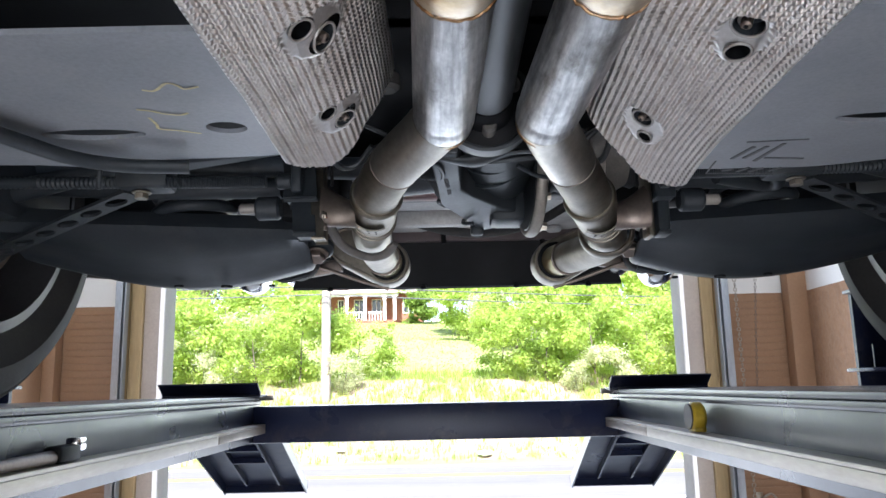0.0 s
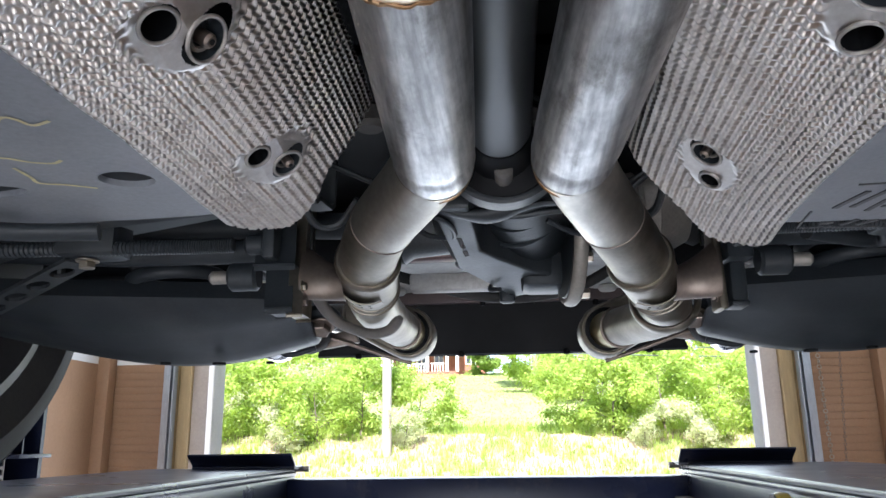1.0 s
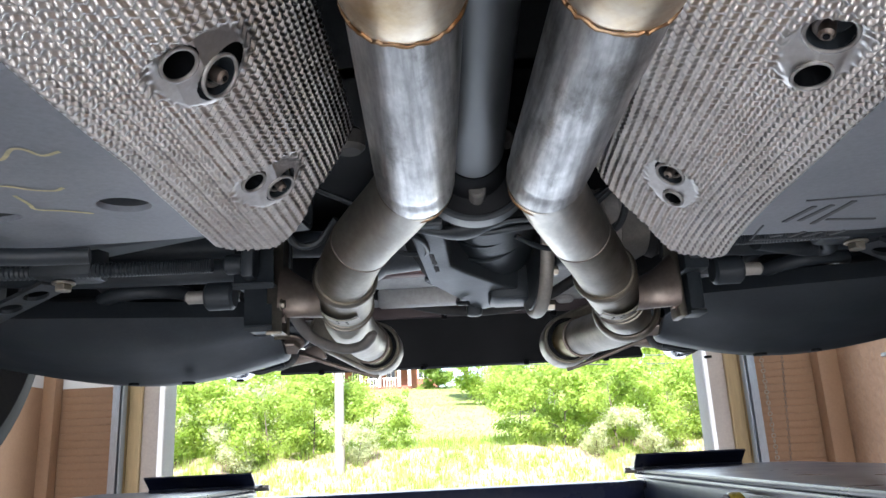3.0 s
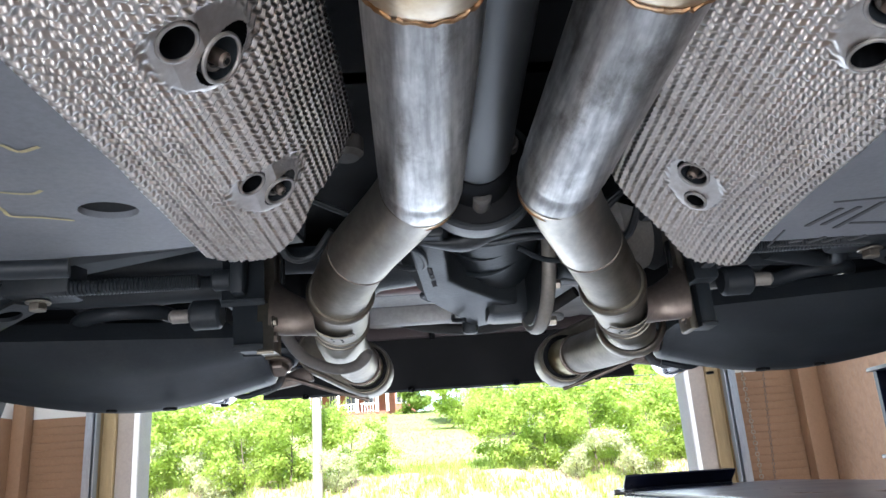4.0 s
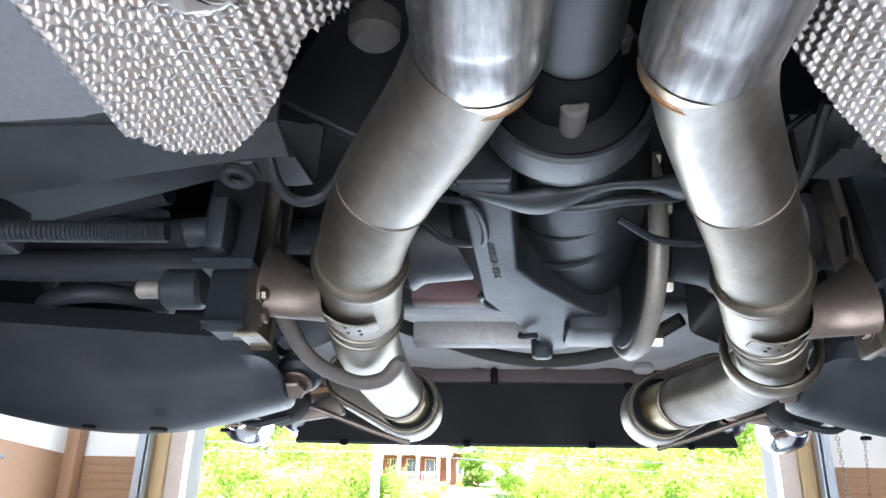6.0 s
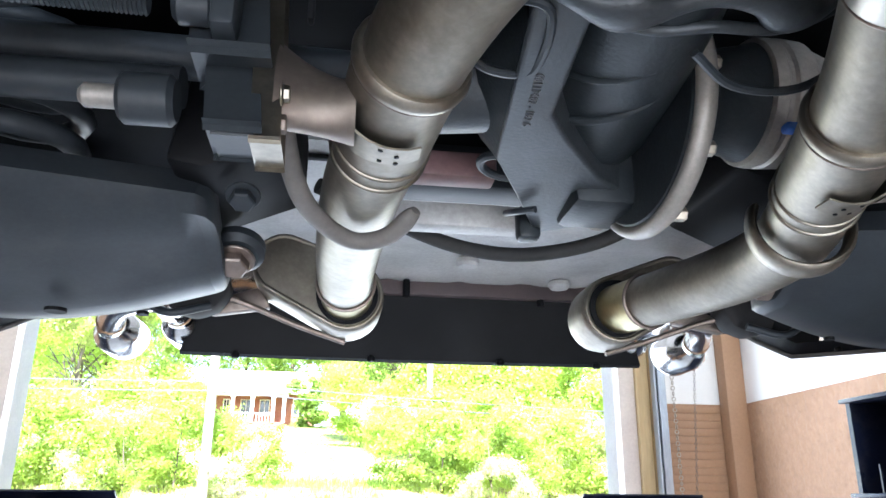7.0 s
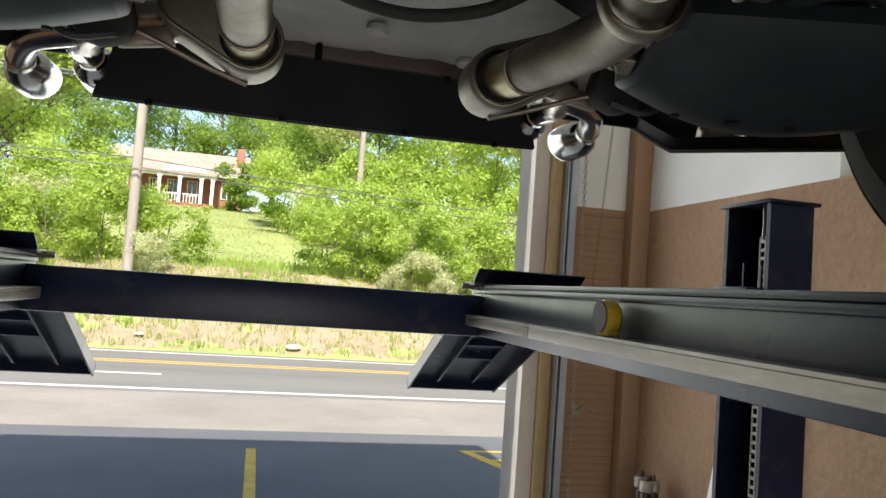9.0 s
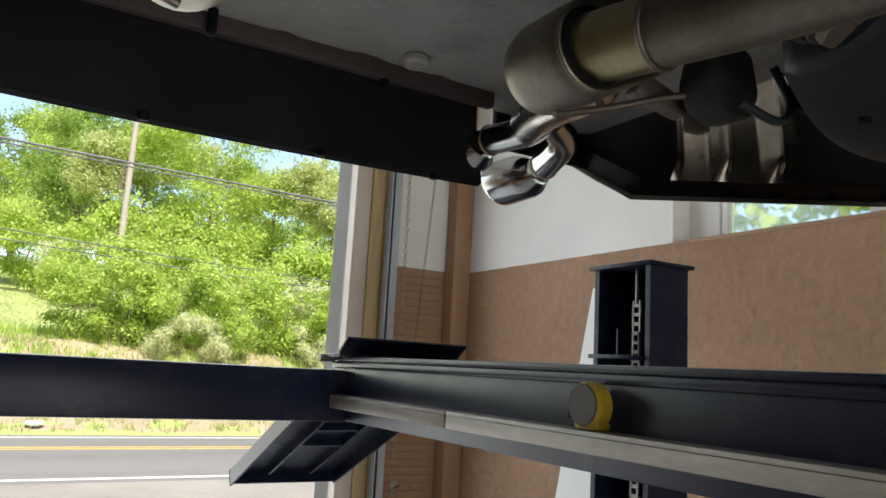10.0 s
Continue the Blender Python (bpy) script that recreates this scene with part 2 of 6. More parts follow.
def leaf_material(name, c1, c2):
    m = material(name, c1, c2, 0.50, 0.0, 0.5, 8, fine_amount=0.25, random_tone=0.40, spec=0.5)
    n, l = m.node_tree.nodes, m.node_tree.links
    b = n["Principled BSDF"]
    tr = n.new("ShaderNodeBsdfTranslucent")
    tr.inputs[0].default_value = (c1[0] * 1.3, c1[1] * 1.3, c1[2], 1)
    mix = n.new("ShaderNodeMixShader")
    mix.inputs[0].default_value = 0.58
    l.new(b.outputs[0], mix.inputs[1])
    l.new(tr.outputs[0], mix.inputs[2])
    l.new(mix.outputs[0], n["Material Output"].inputs[0])
    return m


M["leaf_a"] = leaf_material("spring_leaves", (0.38, 0.48, 0.11), (0.30, 0.40, 0.08))
M["leaf_b"] = leaf_material("dark_leaves", (0.25, 0.35, 0.08), (0.18, 0.265, 0.055))
M["leaf_c"] = leaf_material("pale_leaves", (0.41, 0.45, 0.19), (0.32, 0.37, 0.14))
M["blossom"] = leaf_material("pale_blossom", (0.55, 0.56, 0.40), (0.42, 0.46, 0.25))

glass = bpy.data.materials.new("window_glass")
glass.use_nodes = True
gb = glass.node_tree.nodes["Principled BSDF"]
gb.inputs["Roughness"].default_value = 0.04
gb.inputs["Transmission Weight"].default_value = 1.0
gb.inputs["Base Color"].default_value = (0.9, 0.95, 0.93, 1)
M["glass"] = glass
darkglass = material("dark_house_glass", (0.03, 0.035, 0.04), (0.02, 0.025, 0.03), 0.08)
M["darkglass"] = darkglass


# ---- building helpers ----
def mesh_of(name, bm, mat, smooth=True, angle=38):
    me = bpy.data.meshes.new(name)
    bmesh.ops.recalc_face_normals(bm, faces=bm.faces)
    if smooth:
        for f in bm.faces:
            f.smooth = True
        for e in bm.edges:
            if len(e.link_faces) == 2 and e.calc_face_angle(0) > radians(angle):
                e.smooth = False
    bm.to_mesh(me)
    bm.free()
    me.materials.append(M[mat] if isinstance(mat, str) else mat)
    return me


AT = {}


def empty(name, loc, label, category, group="", kind=""):
    ob = new(name)
    ob.location = loc
    AT[ob] = Vector(loc)
    return tagged(ob, label, category, group, kind)


def part(name, bm, mat, parent, label="", smooth=True):
    ob = new(name, mesh_of(name, bm, mat, smooth))
    ob.parent = parent
    if parent in AT:
        ob.matrix_parent_inverse = Matrix.Translation(-AT[parent])
    return tagged(ob, label)


def thing(name, bm, mat, label, category="", group="", kind="", smooth=True):
    return tagged(new(name, mesh_of(name, bm, mat, smooth)), label, category, group, kind)


def box(x0, x1, y0, y1, z0, z1, bevel=0.0, bm=None):
    own = bmesh.new()
    r = bmesh.ops.create_cube(own, size=1)
    bmesh.ops.transform(own, matrix=Matrix.Translation(((x0 + x1) / 2, (y0 + y1) / 2, (z0 + z1) / 2)) @ Matrix.Diagonal((x1 - x0, y1 - y0, z1 - z0, 1)), verts=own.verts)
    if bevel:
        bmesh.ops.bevel(own, geom=own.edges[:], offset=bevel, segments=2, affect='EDGES', profile=0.5)
    return join(bm, own)


def join(bm, own):
    if bm is None:
        return own
    tmp = bpy.data.meshes.new("tmp")
    own.to_mesh(tmp)
    own.free()
    bm.from_mesh(tmp)
    bpy.data.meshes.remove(tmp)
    return bm


def smooth_path(pts, n=10):
    """Catmull-Rom through the points."""
    P = [Vector(p) for p in pts]
    P = [2 * P[0] - P[1]] + P + [2 * P[-1] - P[-2]]
    out = []
    for i in range(1, len(P) - 2):
        for k in range(n):
            t = k / n
            a, b, c, d = P[i - 1], P[i], P[i + 1], P[i + 2]
            out.append(0.5 * (2 * b + (c - a) * t + (2 * a - 5 * b + 4 * c - d) * t * t + (3 * b - a - 3 * c + d) * t ** 3))
    out.append(P[-2])
    return out


def tube(path, radius, seg=24, caps=True, bm=None, squash=1.0):
    """A tube along a list of points; radius is a number or a list."""
    own = bmesh.new()
    P = [Vector(p) for p in path]
    R = radius if isinstance(radius, (list, tuple)) else [radius] * len(P)
    t0 = (P[1] - P[0]).normalized()
    side = t0.cross(Vector((0, 0, 1)))
    if side.length < 0.1:
        side = t0.cross(Vector((0, 1, 0)))
    side.normalize()
    rings = []
    for i, p in enumerate(P):
        t = (P[min(i + 1, len(P) - 1)] - P[max(i - 1, 0)]).normalized()
        side = (side - t * side.dot(t)).normalized()
        up = side.cross(t)
        rings.append([own.verts.new(p + R[i] * (math.cos(a) * side + squash * math.sin(a) * up)) for a in (2 * math.pi * k / seg for k in range(seg))])
    for a, b in zip(rings, rings[1:]):
        for k in range(seg):
            own.faces.new((a[k], a[(k + 1) % seg], b[(k + 1) % seg], b[k]))
    if caps:
        own.faces.new(rings[0])
        own.faces.new(rings[-1][::-1])
    return join(bm, own)


def torus(centre, axis, R, r, seg=40, ring=10, arc=(0, 2 * math.pi), bm=None, wide=1.0):
    """A ring round an axis, or a part of one; wide stretches its section along the axis."""
    axis = Vector(axis).normalized()
    u = axis.orthogonal().normalized()
    if abs(axis.z) < 0.9:
        u = axis.cross(Vector((0, 0, 1))).normalized()
    v = axis.cross(u)
    own = bmesh.new()
    full = arc[1] - arc[0] > 6.28
    n = seg if full else seg + 1
    rings = []
    for i in range(n):
        a = arc[0] + (arc[1] - arc[0]) * i / seg
        d = math.cos(a) * u + math.sin(a) * v
        rings.append([own.verts.new(Vector(centre) + d * (R + r * math.cos(b)) + axis * r * wide * math.sin(b)) for b in (2 * math.pi * k / ring for k in range(ring))])
    for i in range(seg):
        a, b = rings[i], rings[(i + 1) % n]
        for k in range(ring):
            own.faces.new((a[k], a[(k + 1) % ring], b[(k + 1) % ring], b[k]))
    if not full:
        own.faces.new(rings[0])
        own.faces.new(rings[-1][::-1])
    return join(bm, own)


def cyl(centre, axis, r, h, seg=20, r2=None, bevel=0.0, bm=None):
    axis = Vector(axis).normalized()
    c = Vector(centre)
    r2 = r if r2 is None else r2
    b = min(bevel, h * 0.4)
    if b:
        return tube([c - axis * h / 2, c - axis * (h / 2 - b), c + axis * (h / 2 - b), c + axis * h / 2], [r - b, r, r2, r2 - b], seg, True, bm)
    return tube([c - axis * h / 2, c + axis * h / 2], [r, r2], seg, True, bm)


def plate(outline, holes, z, thick, bm=None, z_of=None):
    """A flat plate with real holes; its lower face lies at z."""
    own = bmesh.new()
    edges = []
    for loop in [outline] + list(holes):
        vs = [own.verts.new((x, y, z)) for x, y in loop]
        edges += [own.edges.new((vs[i], vs[(i + 1) % len(vs)])) for i in range(len(vs))]
    bmesh.ops.triangle_fill(own, use_beauty=True, use_dissolve=False, edges=edges)
    r = bmesh.ops.extrude_face_region(own, geom=own.faces[:])
    for v in r["geom"]:
        if isinstance(v, bmesh.types.BMVert):
            v.co.z += thick
    if z_of:
        for v in own.verts:
            v.co.z += z_of(v.co.x, v.co.y)
    return join(bm, own)


def oval(x, y, rx, ry, n=24, turn=0.0):
    c, s = math.cos(turn), math.sin(turn)
    return [(x + rx * math.cos(a) * c - ry * math.sin(a) * s, y + rx * math.cos(a) * s + ry * math.sin(a) * c) for a in (2 * math.pi * k / n for k in range(n))]


def loft(rows, thick=0.0, bm=None, close=False):
    """A skin through rows of points, with thickness along the face normals."""
    own = bmesh.new()
    R = [[own.verts.new(p) for p in row] for row in rows]
    for a, b in zip(R, R[1:]):
        for k in range(len(a) - (0 if close else 1)):
            j = (k + 1) % len(a)
            own.faces.new((a[k], a[j], b[j], b[k]))
    if thick:
        bmesh.ops.recalc_face_normals(own, faces=own.faces)
        bmesh.ops.solidify(own, geom=own.faces[:], thickness=thick)
    return join(bm, own)


def prism(profile, axis, a, b, bevel=0.0, bm=None):
    """A profile of 2D points pushed along an axis from a to b. x: points are (y, z); y: (x, z); z: (x, y)."""
    put = {"x": lambda p, t: (t, p[0], p[1]), "y": lambda p, t: (p[0], t, p[1]), "z": lambda p, t: (p[0], p[1], t)}[axis]
    own = bmesh.new()
    A = [own.verts.new(put(p, a)) for p in profile]
    B = [own.verts.new(put(p, b)) for p in profile]
    n = len(A)
    for i in range(n):
        own.faces.new((A[i], A[(i + 1) % n], B[(i + 1) % n], B[i]))
    own.faces.new(A[::-1])
    own.faces.new(B)
    bmesh.ops.recalc_face_normals(own, faces=own.faces)
    if bevel:
        bmesh.ops.bevel(own, geom=own.edges[:], offset=bevel, segments=2, affect='EDGES', profile=0.5)
    return join(bm, own)


def bolt(centre, axis, r, parent, name="bolt", mat="bolt", label=""):
    axis = Vector(axis).normalized()
    c = Vector(centre)
    bm = cyl(c + axis * r * 0.12, axis, r * 1.35, r * 0.25, 18, bevel=r * 0.06)
    cyl(c + axis * r * 0.65, axis, r, r * 0.8, 6, bevel=r * 0.12, bm=bm)
    return part(name, bm, mat, parent, label)


# ---- the workshop ----
FLOOR, OUT = -0.15, -0.2
XL, XR, YF, YB, ROOF = -2.45, 2.19, 4.88, -3.6, 4.3
DL, DR, DTOP = -1.78, 1.46, 3.3
BAND = 2.155

thing("floor", box(XL - 0.25, XR + 0.25, YB - 0.25, YF + 0.25, FLOOR - 0.1, FLOOR), "concrete", "worn grey concrete workshop floor", kind="structure")
thing("ceiling", box(XL - 0.25, XR + 0.25, YB - 0.25, YF + 0.25, ROOF, ROOF + 0.2), "white", "white painted workshop ceiling", kind="structure")

wf = empty("wall_front", (0, YF, FLOOR), "front wall painted brown below and white above", "", kind="structure")
for x0, x1 in ((XL - 0.25, DL - 0.25), (DR + 0.26, XR + 0.25)):
    part("lower_wall", box(x0, x1, YF + 0.012, YF + 0.25, FLOOR, BAND), "brown_flat", wf)
    part("upper_wall", box(x0, x1, YF + 0.01, YF + 0.25, BAND, ROOF), "white", wf)
    x = max(x0, XL)
    for k in range(54):
        z = FLOOR + 0.0425 * k + 0.001
        part("siding_board", box(x + 0.002, min(x1, XR) - 0.002, YF + 0.006, YF + 0.013, z, z + 0.041, 0.0015), "brown_flat", wf)
part("lintel", box(DL - 0.25, DR + 0.26, YF + 0.01, YF + 0.25, DTOP, ROOF), "white", wf)

wr = empty("wall_right", (XR, 0, FLOOR), "rough stucco side wall, brown below and white above", "", kind="structure")
WY0, WY1, WZ1 = 0.9, 3.245, 2.75


def stucco(rows, cols, put, amp, seed):
    bm = bmesh.new()
    V = []
    for i in range(rows + 1):
        V.append([])
        for j in range(cols + 1):
            p, nrm = put(i / rows, j / cols)
            h = noise.fractal(Vector(p) * 20 + Vector((seed, 0, 0)), 0.8, 2.1, 4) + 0.7 * noise.noise(Vector(p) * 62)
            V[-1].append(bm.verts.new(Vector(p) + Vector(nrm) * max(-0.6, min(1.3, h)) * amp))
    for i in range(rows):
        for j in range(cols):
            bm.faces.new((V[i][j], V[i][j + 1], V[i + 1][j + 1], V[i + 1][j]))
    return bm


part("lower_wall", box(XR + 0.02, XR + 0.25, YB - 0.25, YF + 0.25, FLOOR, BAND), "brown", wr)
part("stucco_coat", stucco(230, 420, lambda u, v: ((XR, 1.2 + v * (YF - 1.2), 0.3 + u * (BAND - 0.3)), (-1, 0, 0)), 0.0052, 3), "brown", wr, "rough trowelled brown stucco")
part("stucco_base", box(XR - 0.002, XR + 0.02, 1.2, YF, FLOOR, 0.3), "brown", wr)
part("stucco_back", box(XR - 0.002, XR + 0.02, YB, 1.2, FLOOR, BAND), "brown", wr)
part("upper_wall", box(XR, XR + 0.25, WY1, YF + 0.25, BAND, ROOF), "white", wr)
part("upper_wall", box(XR, XR + 0.25, YB - 0.25, WY0, BAND, ROOF), "white", wr)
part("upper_wall", box(XR, XR + 0.25, WY0, WY1, WZ1, ROOF), "white", wr)
wl = empty("wall_left", (XL, 0, FLOOR), "side wall, brown below and white above", "", kind="structure")
part("lower_wall", box(XL - 0.25, XL, YB - 0.25, YF + 0.01, FLOOR, BAND), "brown_flat", wl)
part("upper_wall", box(XL - 0.25, XL, YB - 0.25, YF + 0.01, BAND, ROOF), "white", wl)
# unseen wall; its opening is added so daylight reaches the car's underside
wb = empty("wall_back", (0, YB, FLOOR), "unseen white back wall with an added opening that lets light in", "", kind="structure")
part("wall_panel", box(XL, -2.0, YB - 0.25, YB, FLOOR, ROOF), "white", wb)
part("wall_panel", box(1.8, XR, YB - 0.25, YB, FLOOR, ROOF), "white", wb)
part("wall_panel", box(-2.0, 1.8, YB - 0.25, YB, 3.5, ROOF), "white", wb)

# corner pilasters
thing("pilaster", box(2.07, XR - 0.006, YF - 0.10, YF - 0.001, FLOOR, ROOF, 0.004), "brown_flat", "brown painted corner pilaster", "pilaster", "corner pilasters", "structure")
thing("pilaster", box(XL + 0.001, XL + 0.075, YF - 0.09, YF - 0.001, FLOOR, ROOF, 0.004), "brown_flat", "brown painted corner pilaster", "pilaster", "corner pilasters", "structure")

# window in the side wall
win = empty("window_1", (XR + 0.1, (WY0 + WY1) / 2, BAND), "high aluminium-framed window in the stucco wall", "window", kind="structure")
for y in (WY0 + 0.02, 1.75, 2.45, 3.06):
    part("window_frame", box(XR + 0.11, XR + 0.15, y, y + 0.035, BAND + 0.02, WZ1 - 0.02, 0.003), "trim", win)
for z in (BAND, WZ1 - 0.03):
    part("window_frame", box(XR + 0.11, XR + 0.15, WY0, WY1 - 0.15, z, z + 0.03, 0.003), "trim", win)
part("reveal", box(XR + 0.10, XR + 0.16, WY1 - 0.15, WY1, BAND, WZ1), "white", win)
part("window_sill", box(XR - 0.004, XR + 0.25, WY0, WY1, BAND - 0.012, BAND + 0.003, 0.002), "brown_flat", win)
for y0, y1 in ((0.96, 1.74), (1.79, 2.44), (2.49, 3.055)):
    p = part("pane", box(XR + 0.125, XR + 0.131, y0, y1, BAND + 0.032, WZ1 - 0.035), "glass", win)
    p.visible_shadow = False

# door frame, tracks and seals
dj = empty("door_1", (0, YF, FLOOR), "open bay doorway with beige jambs and galvanised tracks", "doorway", kind="structure")
for s, x in ((1, DR), (-1, DL)):
    def bx(a, b, y0, y1, bev=0.003):
        a, b = sorted((x + s * a, x + s * b))
        return box(a, b, y0, y1, FLOOR, DTOP, bev)
    part("jamb", bx(0, 0.095, YF - 0.02, YF + 0.25), "jamb", dj)
    part("timber_strip", bx(0.097, 0.150, YF - 0.05, YF + 0.01), "ochre", dj)
    part("timber_strip", bx(0.152, 0.175, YF - 0.03, YF + 0.01), "ochre", dj)
    tr = bmesh.new()
    for a, b, y0, y1 in ((0.18, 0.25, YF - 0.055, YF - 0.05), (0.18, 0.185, YF - 0.11, YF - 0.055), (0.245, 0.25, YF - 0.09, YF - 0.055), (0.205, 0.245, YF - 0.095, YF - 0.09)):
        box(*sorted((x + s * a, x + s * b)), y0, y1, FLOOR, DTOP, 0, tr)
    part("door_track", tr, "track", dj, "galvanised door track")
    part("track_timber", bx(0.18, 0.26, YF - 0.048, YF + 0.009), "ochre", dj)
    for k in range(4):
        z = 0.5 + k * 0.62
        part("track_bracket", box(*sorted((x + s * 0.19, x + s * 0.24)), YF - 0.064, YF - 0.056, z, z + 0.06, 0.002), "track", dj)
part("header", box(DL - 0.2, DR + 0.2, YF - 0.02, YF + 0.009, DTOP - 0.1, DTOP + 0.1, 0.003), "jamb", dj)


def chain(name, a, b, link, mat, label):
    a, b = Vector(a), Vector(b)
    n = int((b - a).length / (link * 1.5))
    bm = bmesh.new()
    for i in range(n):
        c = a.lerp(b, (i + 0.5) / n)
        torus(c, (1, 0, 0) if i % 2 else (0, 1, 0), link * 0.55, link * 0.14, 8, 4, bm=bm)
    return thing(name, bm, mat, label, "chain", "door chains")


chain("door_chain", (1.735, 4.76, 2.9), (1.75, 4.76, 0.35), 0.020, "bolt", "long brassy hoist chain hanging beside the door track")
chain("door_chain", (1.90, 4.72, 2.9), (1.80, 4.74, 1.45), 0.014, "steel_dark", "thin steel pull chain hanging at the wall")
hook = empty("chain_hook", (1.82, YF, 0.93), "small steel chain cleat on the brown wall", "hook")
part("cleat", tube(smooth_path([(1.82, YF, 0.93), (1.82, YF - 0.06, 0.95), (1.86, YF - 0.08, 0.97), (1.90, YF - 0.07, 0.93)]), 0.006, 10), "bolt", hook)
part("cleat_plate", box(1.80, 1.84, YF - 0.006, YF, 0.90, 0.97, 0.002), "bolt", hook)

# ---- four-post lift ----
RTOP = 1.60
lift = empty("car_lift", (0, 1.0, FLOOR), "navy blue four-post car lift with raised runways", "car lift")
for s, xin in ((1, 0.53), (-1, -0.645)):
    xo = xin + s * 0.48
    y0, y1 = -2.6, 2.78
    run = part("runway", box(*sorted((xin, xo)), y0, y1, RTOP - 0.012, RTOP, 0.003), "lift", lift)
    part("edge_trim", box(*sorted((xin - s * 0.006, xin + s * 0.022)), y0, y1, RTOP - 0.026, RTOP - 0.0125, 0.003), "lift", run)
    part("side_web", box(*sorted((xin, xin + s * 0.008)), y0, y1, 1.455, RTOP - 0.013, 0.002), "lift", run)
    part("side_web", box(*sorted((xo - s * 0.008, xo)), y0, y1, 1.455, RTOP - 0.013, 0.002), "lift", run)
    part("end_plate", box(*sorted((xin + s * 0.01, xo - s * 0.01)), y1 - 0.01, y1, 1.455, RTOP - 0.013), "lift", run)
    for a, b in ((y0, 2.183), (2.187, 2.69)):
        lp = bmesh.new()
        box(*sorted((xin - s * 0.042, xin)), a, b, 1.506, 1.513, 0.002, lp)
        box(*sorted((xin - s * 0.042, xin - s * 0.036)), a, b, 1.484, 1.506, 0.002, lp)
        part("jack_rail", lp, "lip", run, "worn bare steel jack rail")
    # wheel stop flap standing at the runway's end
    fl = bmesh.new()
    xa, xb = sorted((xin - s * 0.02, xin + s * 0.30))
    prism([(2.705, 1.603), (2.70, 1.612), (2.66, 1.640), (2.664, 1.645), (2.715, 1.612)], "x", xa, xb, 0.001, fl)
    box(xa, xb, 2.70, 2.80, 1.598, 1.606, 0.002, fl)
    stop = part("stop_flap", fl, "lift", lift)
    for k in range(3):
        xx = xa + 0.05 + k * 0.11
        part("gusset", prism([(2.72, 1.606), (2.80, 1.606), (2.72, 1.632)], "x", xx - 0.004, xx + 0.004), "lift", stop)
    part("hinge_rod", tube([(xa - 0.01, 2.80, 1.595), (xb + 0.02, 2.80, 1.595)], 0.009, 14), "lip", stop)
    # drive-on ramp that hangs from the end
    xa, xb = sorted((xin - s * 0.06, xin + s * 0.27))
    top, bot = Vector((0, 2.82, 1.50)), Vector((0, 3.36, 1.245))
    d = (bot - top).normalized()
    nrm = Vector((0, -d.z, d.y))
    if nrm.z < 0:
        nrm = -nrm

    def slab(u0, u1, h0, h1, w0, w1, bm=None):
        q = bmesh.new()
        vs = []
        for xx in (w0, w1):
            for u, h in ((u0, h0), (u1, h0), (u1, h1), (u0, h1)):
                p = top + d * u + nrm * h
                vs.append(q.verts.new((xx, p.y, p.z)))
        for f in ((0, 1, 2, 3), (7, 6, 5, 4), (0, 4, 5, 1), (1, 5, 6, 2), (2, 6, 7, 3), (3, 7, 4, 0)):
            q.faces.new([vs[i] for i in f])
        bmesh.ops.recalc_face_normals(q, faces=q.faces)
        return join(bm, q)
    L = (bot - top).length
    ramp = part("drive_on_ramp", slab(0, L, 0, 0.006, xa, xb), "lift", lift)
    for a, b in ((xa, xa + 0.006), (xb - 0.006, xb)):
        part("side_flange", slab(0, L, -0.035, 0, a, b), "lift", ramp)
    for xx in (xa + 0.10, xb - 0.10):
        part("rib", slab(0.03, L - 0.06, -0.022, 0, xx - 0.004, xx + 0.004), "lift", ramp, "ramp stiffening rib")
    part("end_lip", slab(L - 0.008, L, -0.03, 0.012, xa, xb), "lift", ramp)
    part("cross_rib", slab(0.17, 0.18, -0.02, 0, xa + 0.10, xb - 0.10), "lift", ramp)
    part("cross_rib", slab(0.29, 0.30, -0.02, 0, xa + 0.10, xb - 0.10), "lift", ramp)
    part("tread_plate", slab(0.0, L, 0.0065, 0.009, xa, xb), "tread", ramp, "galvanised chequer plate")
    tb = bmesh.new()
    for i in range(26):
        for j in range(13):
            u, xx = 0.02 + i * (L - 0.04) / 25, xa + 0.015 + j * (xb - xa - 0.03) / 12
            slab(u - 0.006, u + 0.006, 0.009, 0.0105, xx - 0.002, xx + 0.002, tb)
    tagged(part("tread_pattern", tb, "tread", ramp), kind="stuff")
beam = part("cross_beam", box(-0.66, 0.545, 2.695, 2.80, 1.452, 1.568, 0.006), "lift", lift, "navy painted steel cross beam")


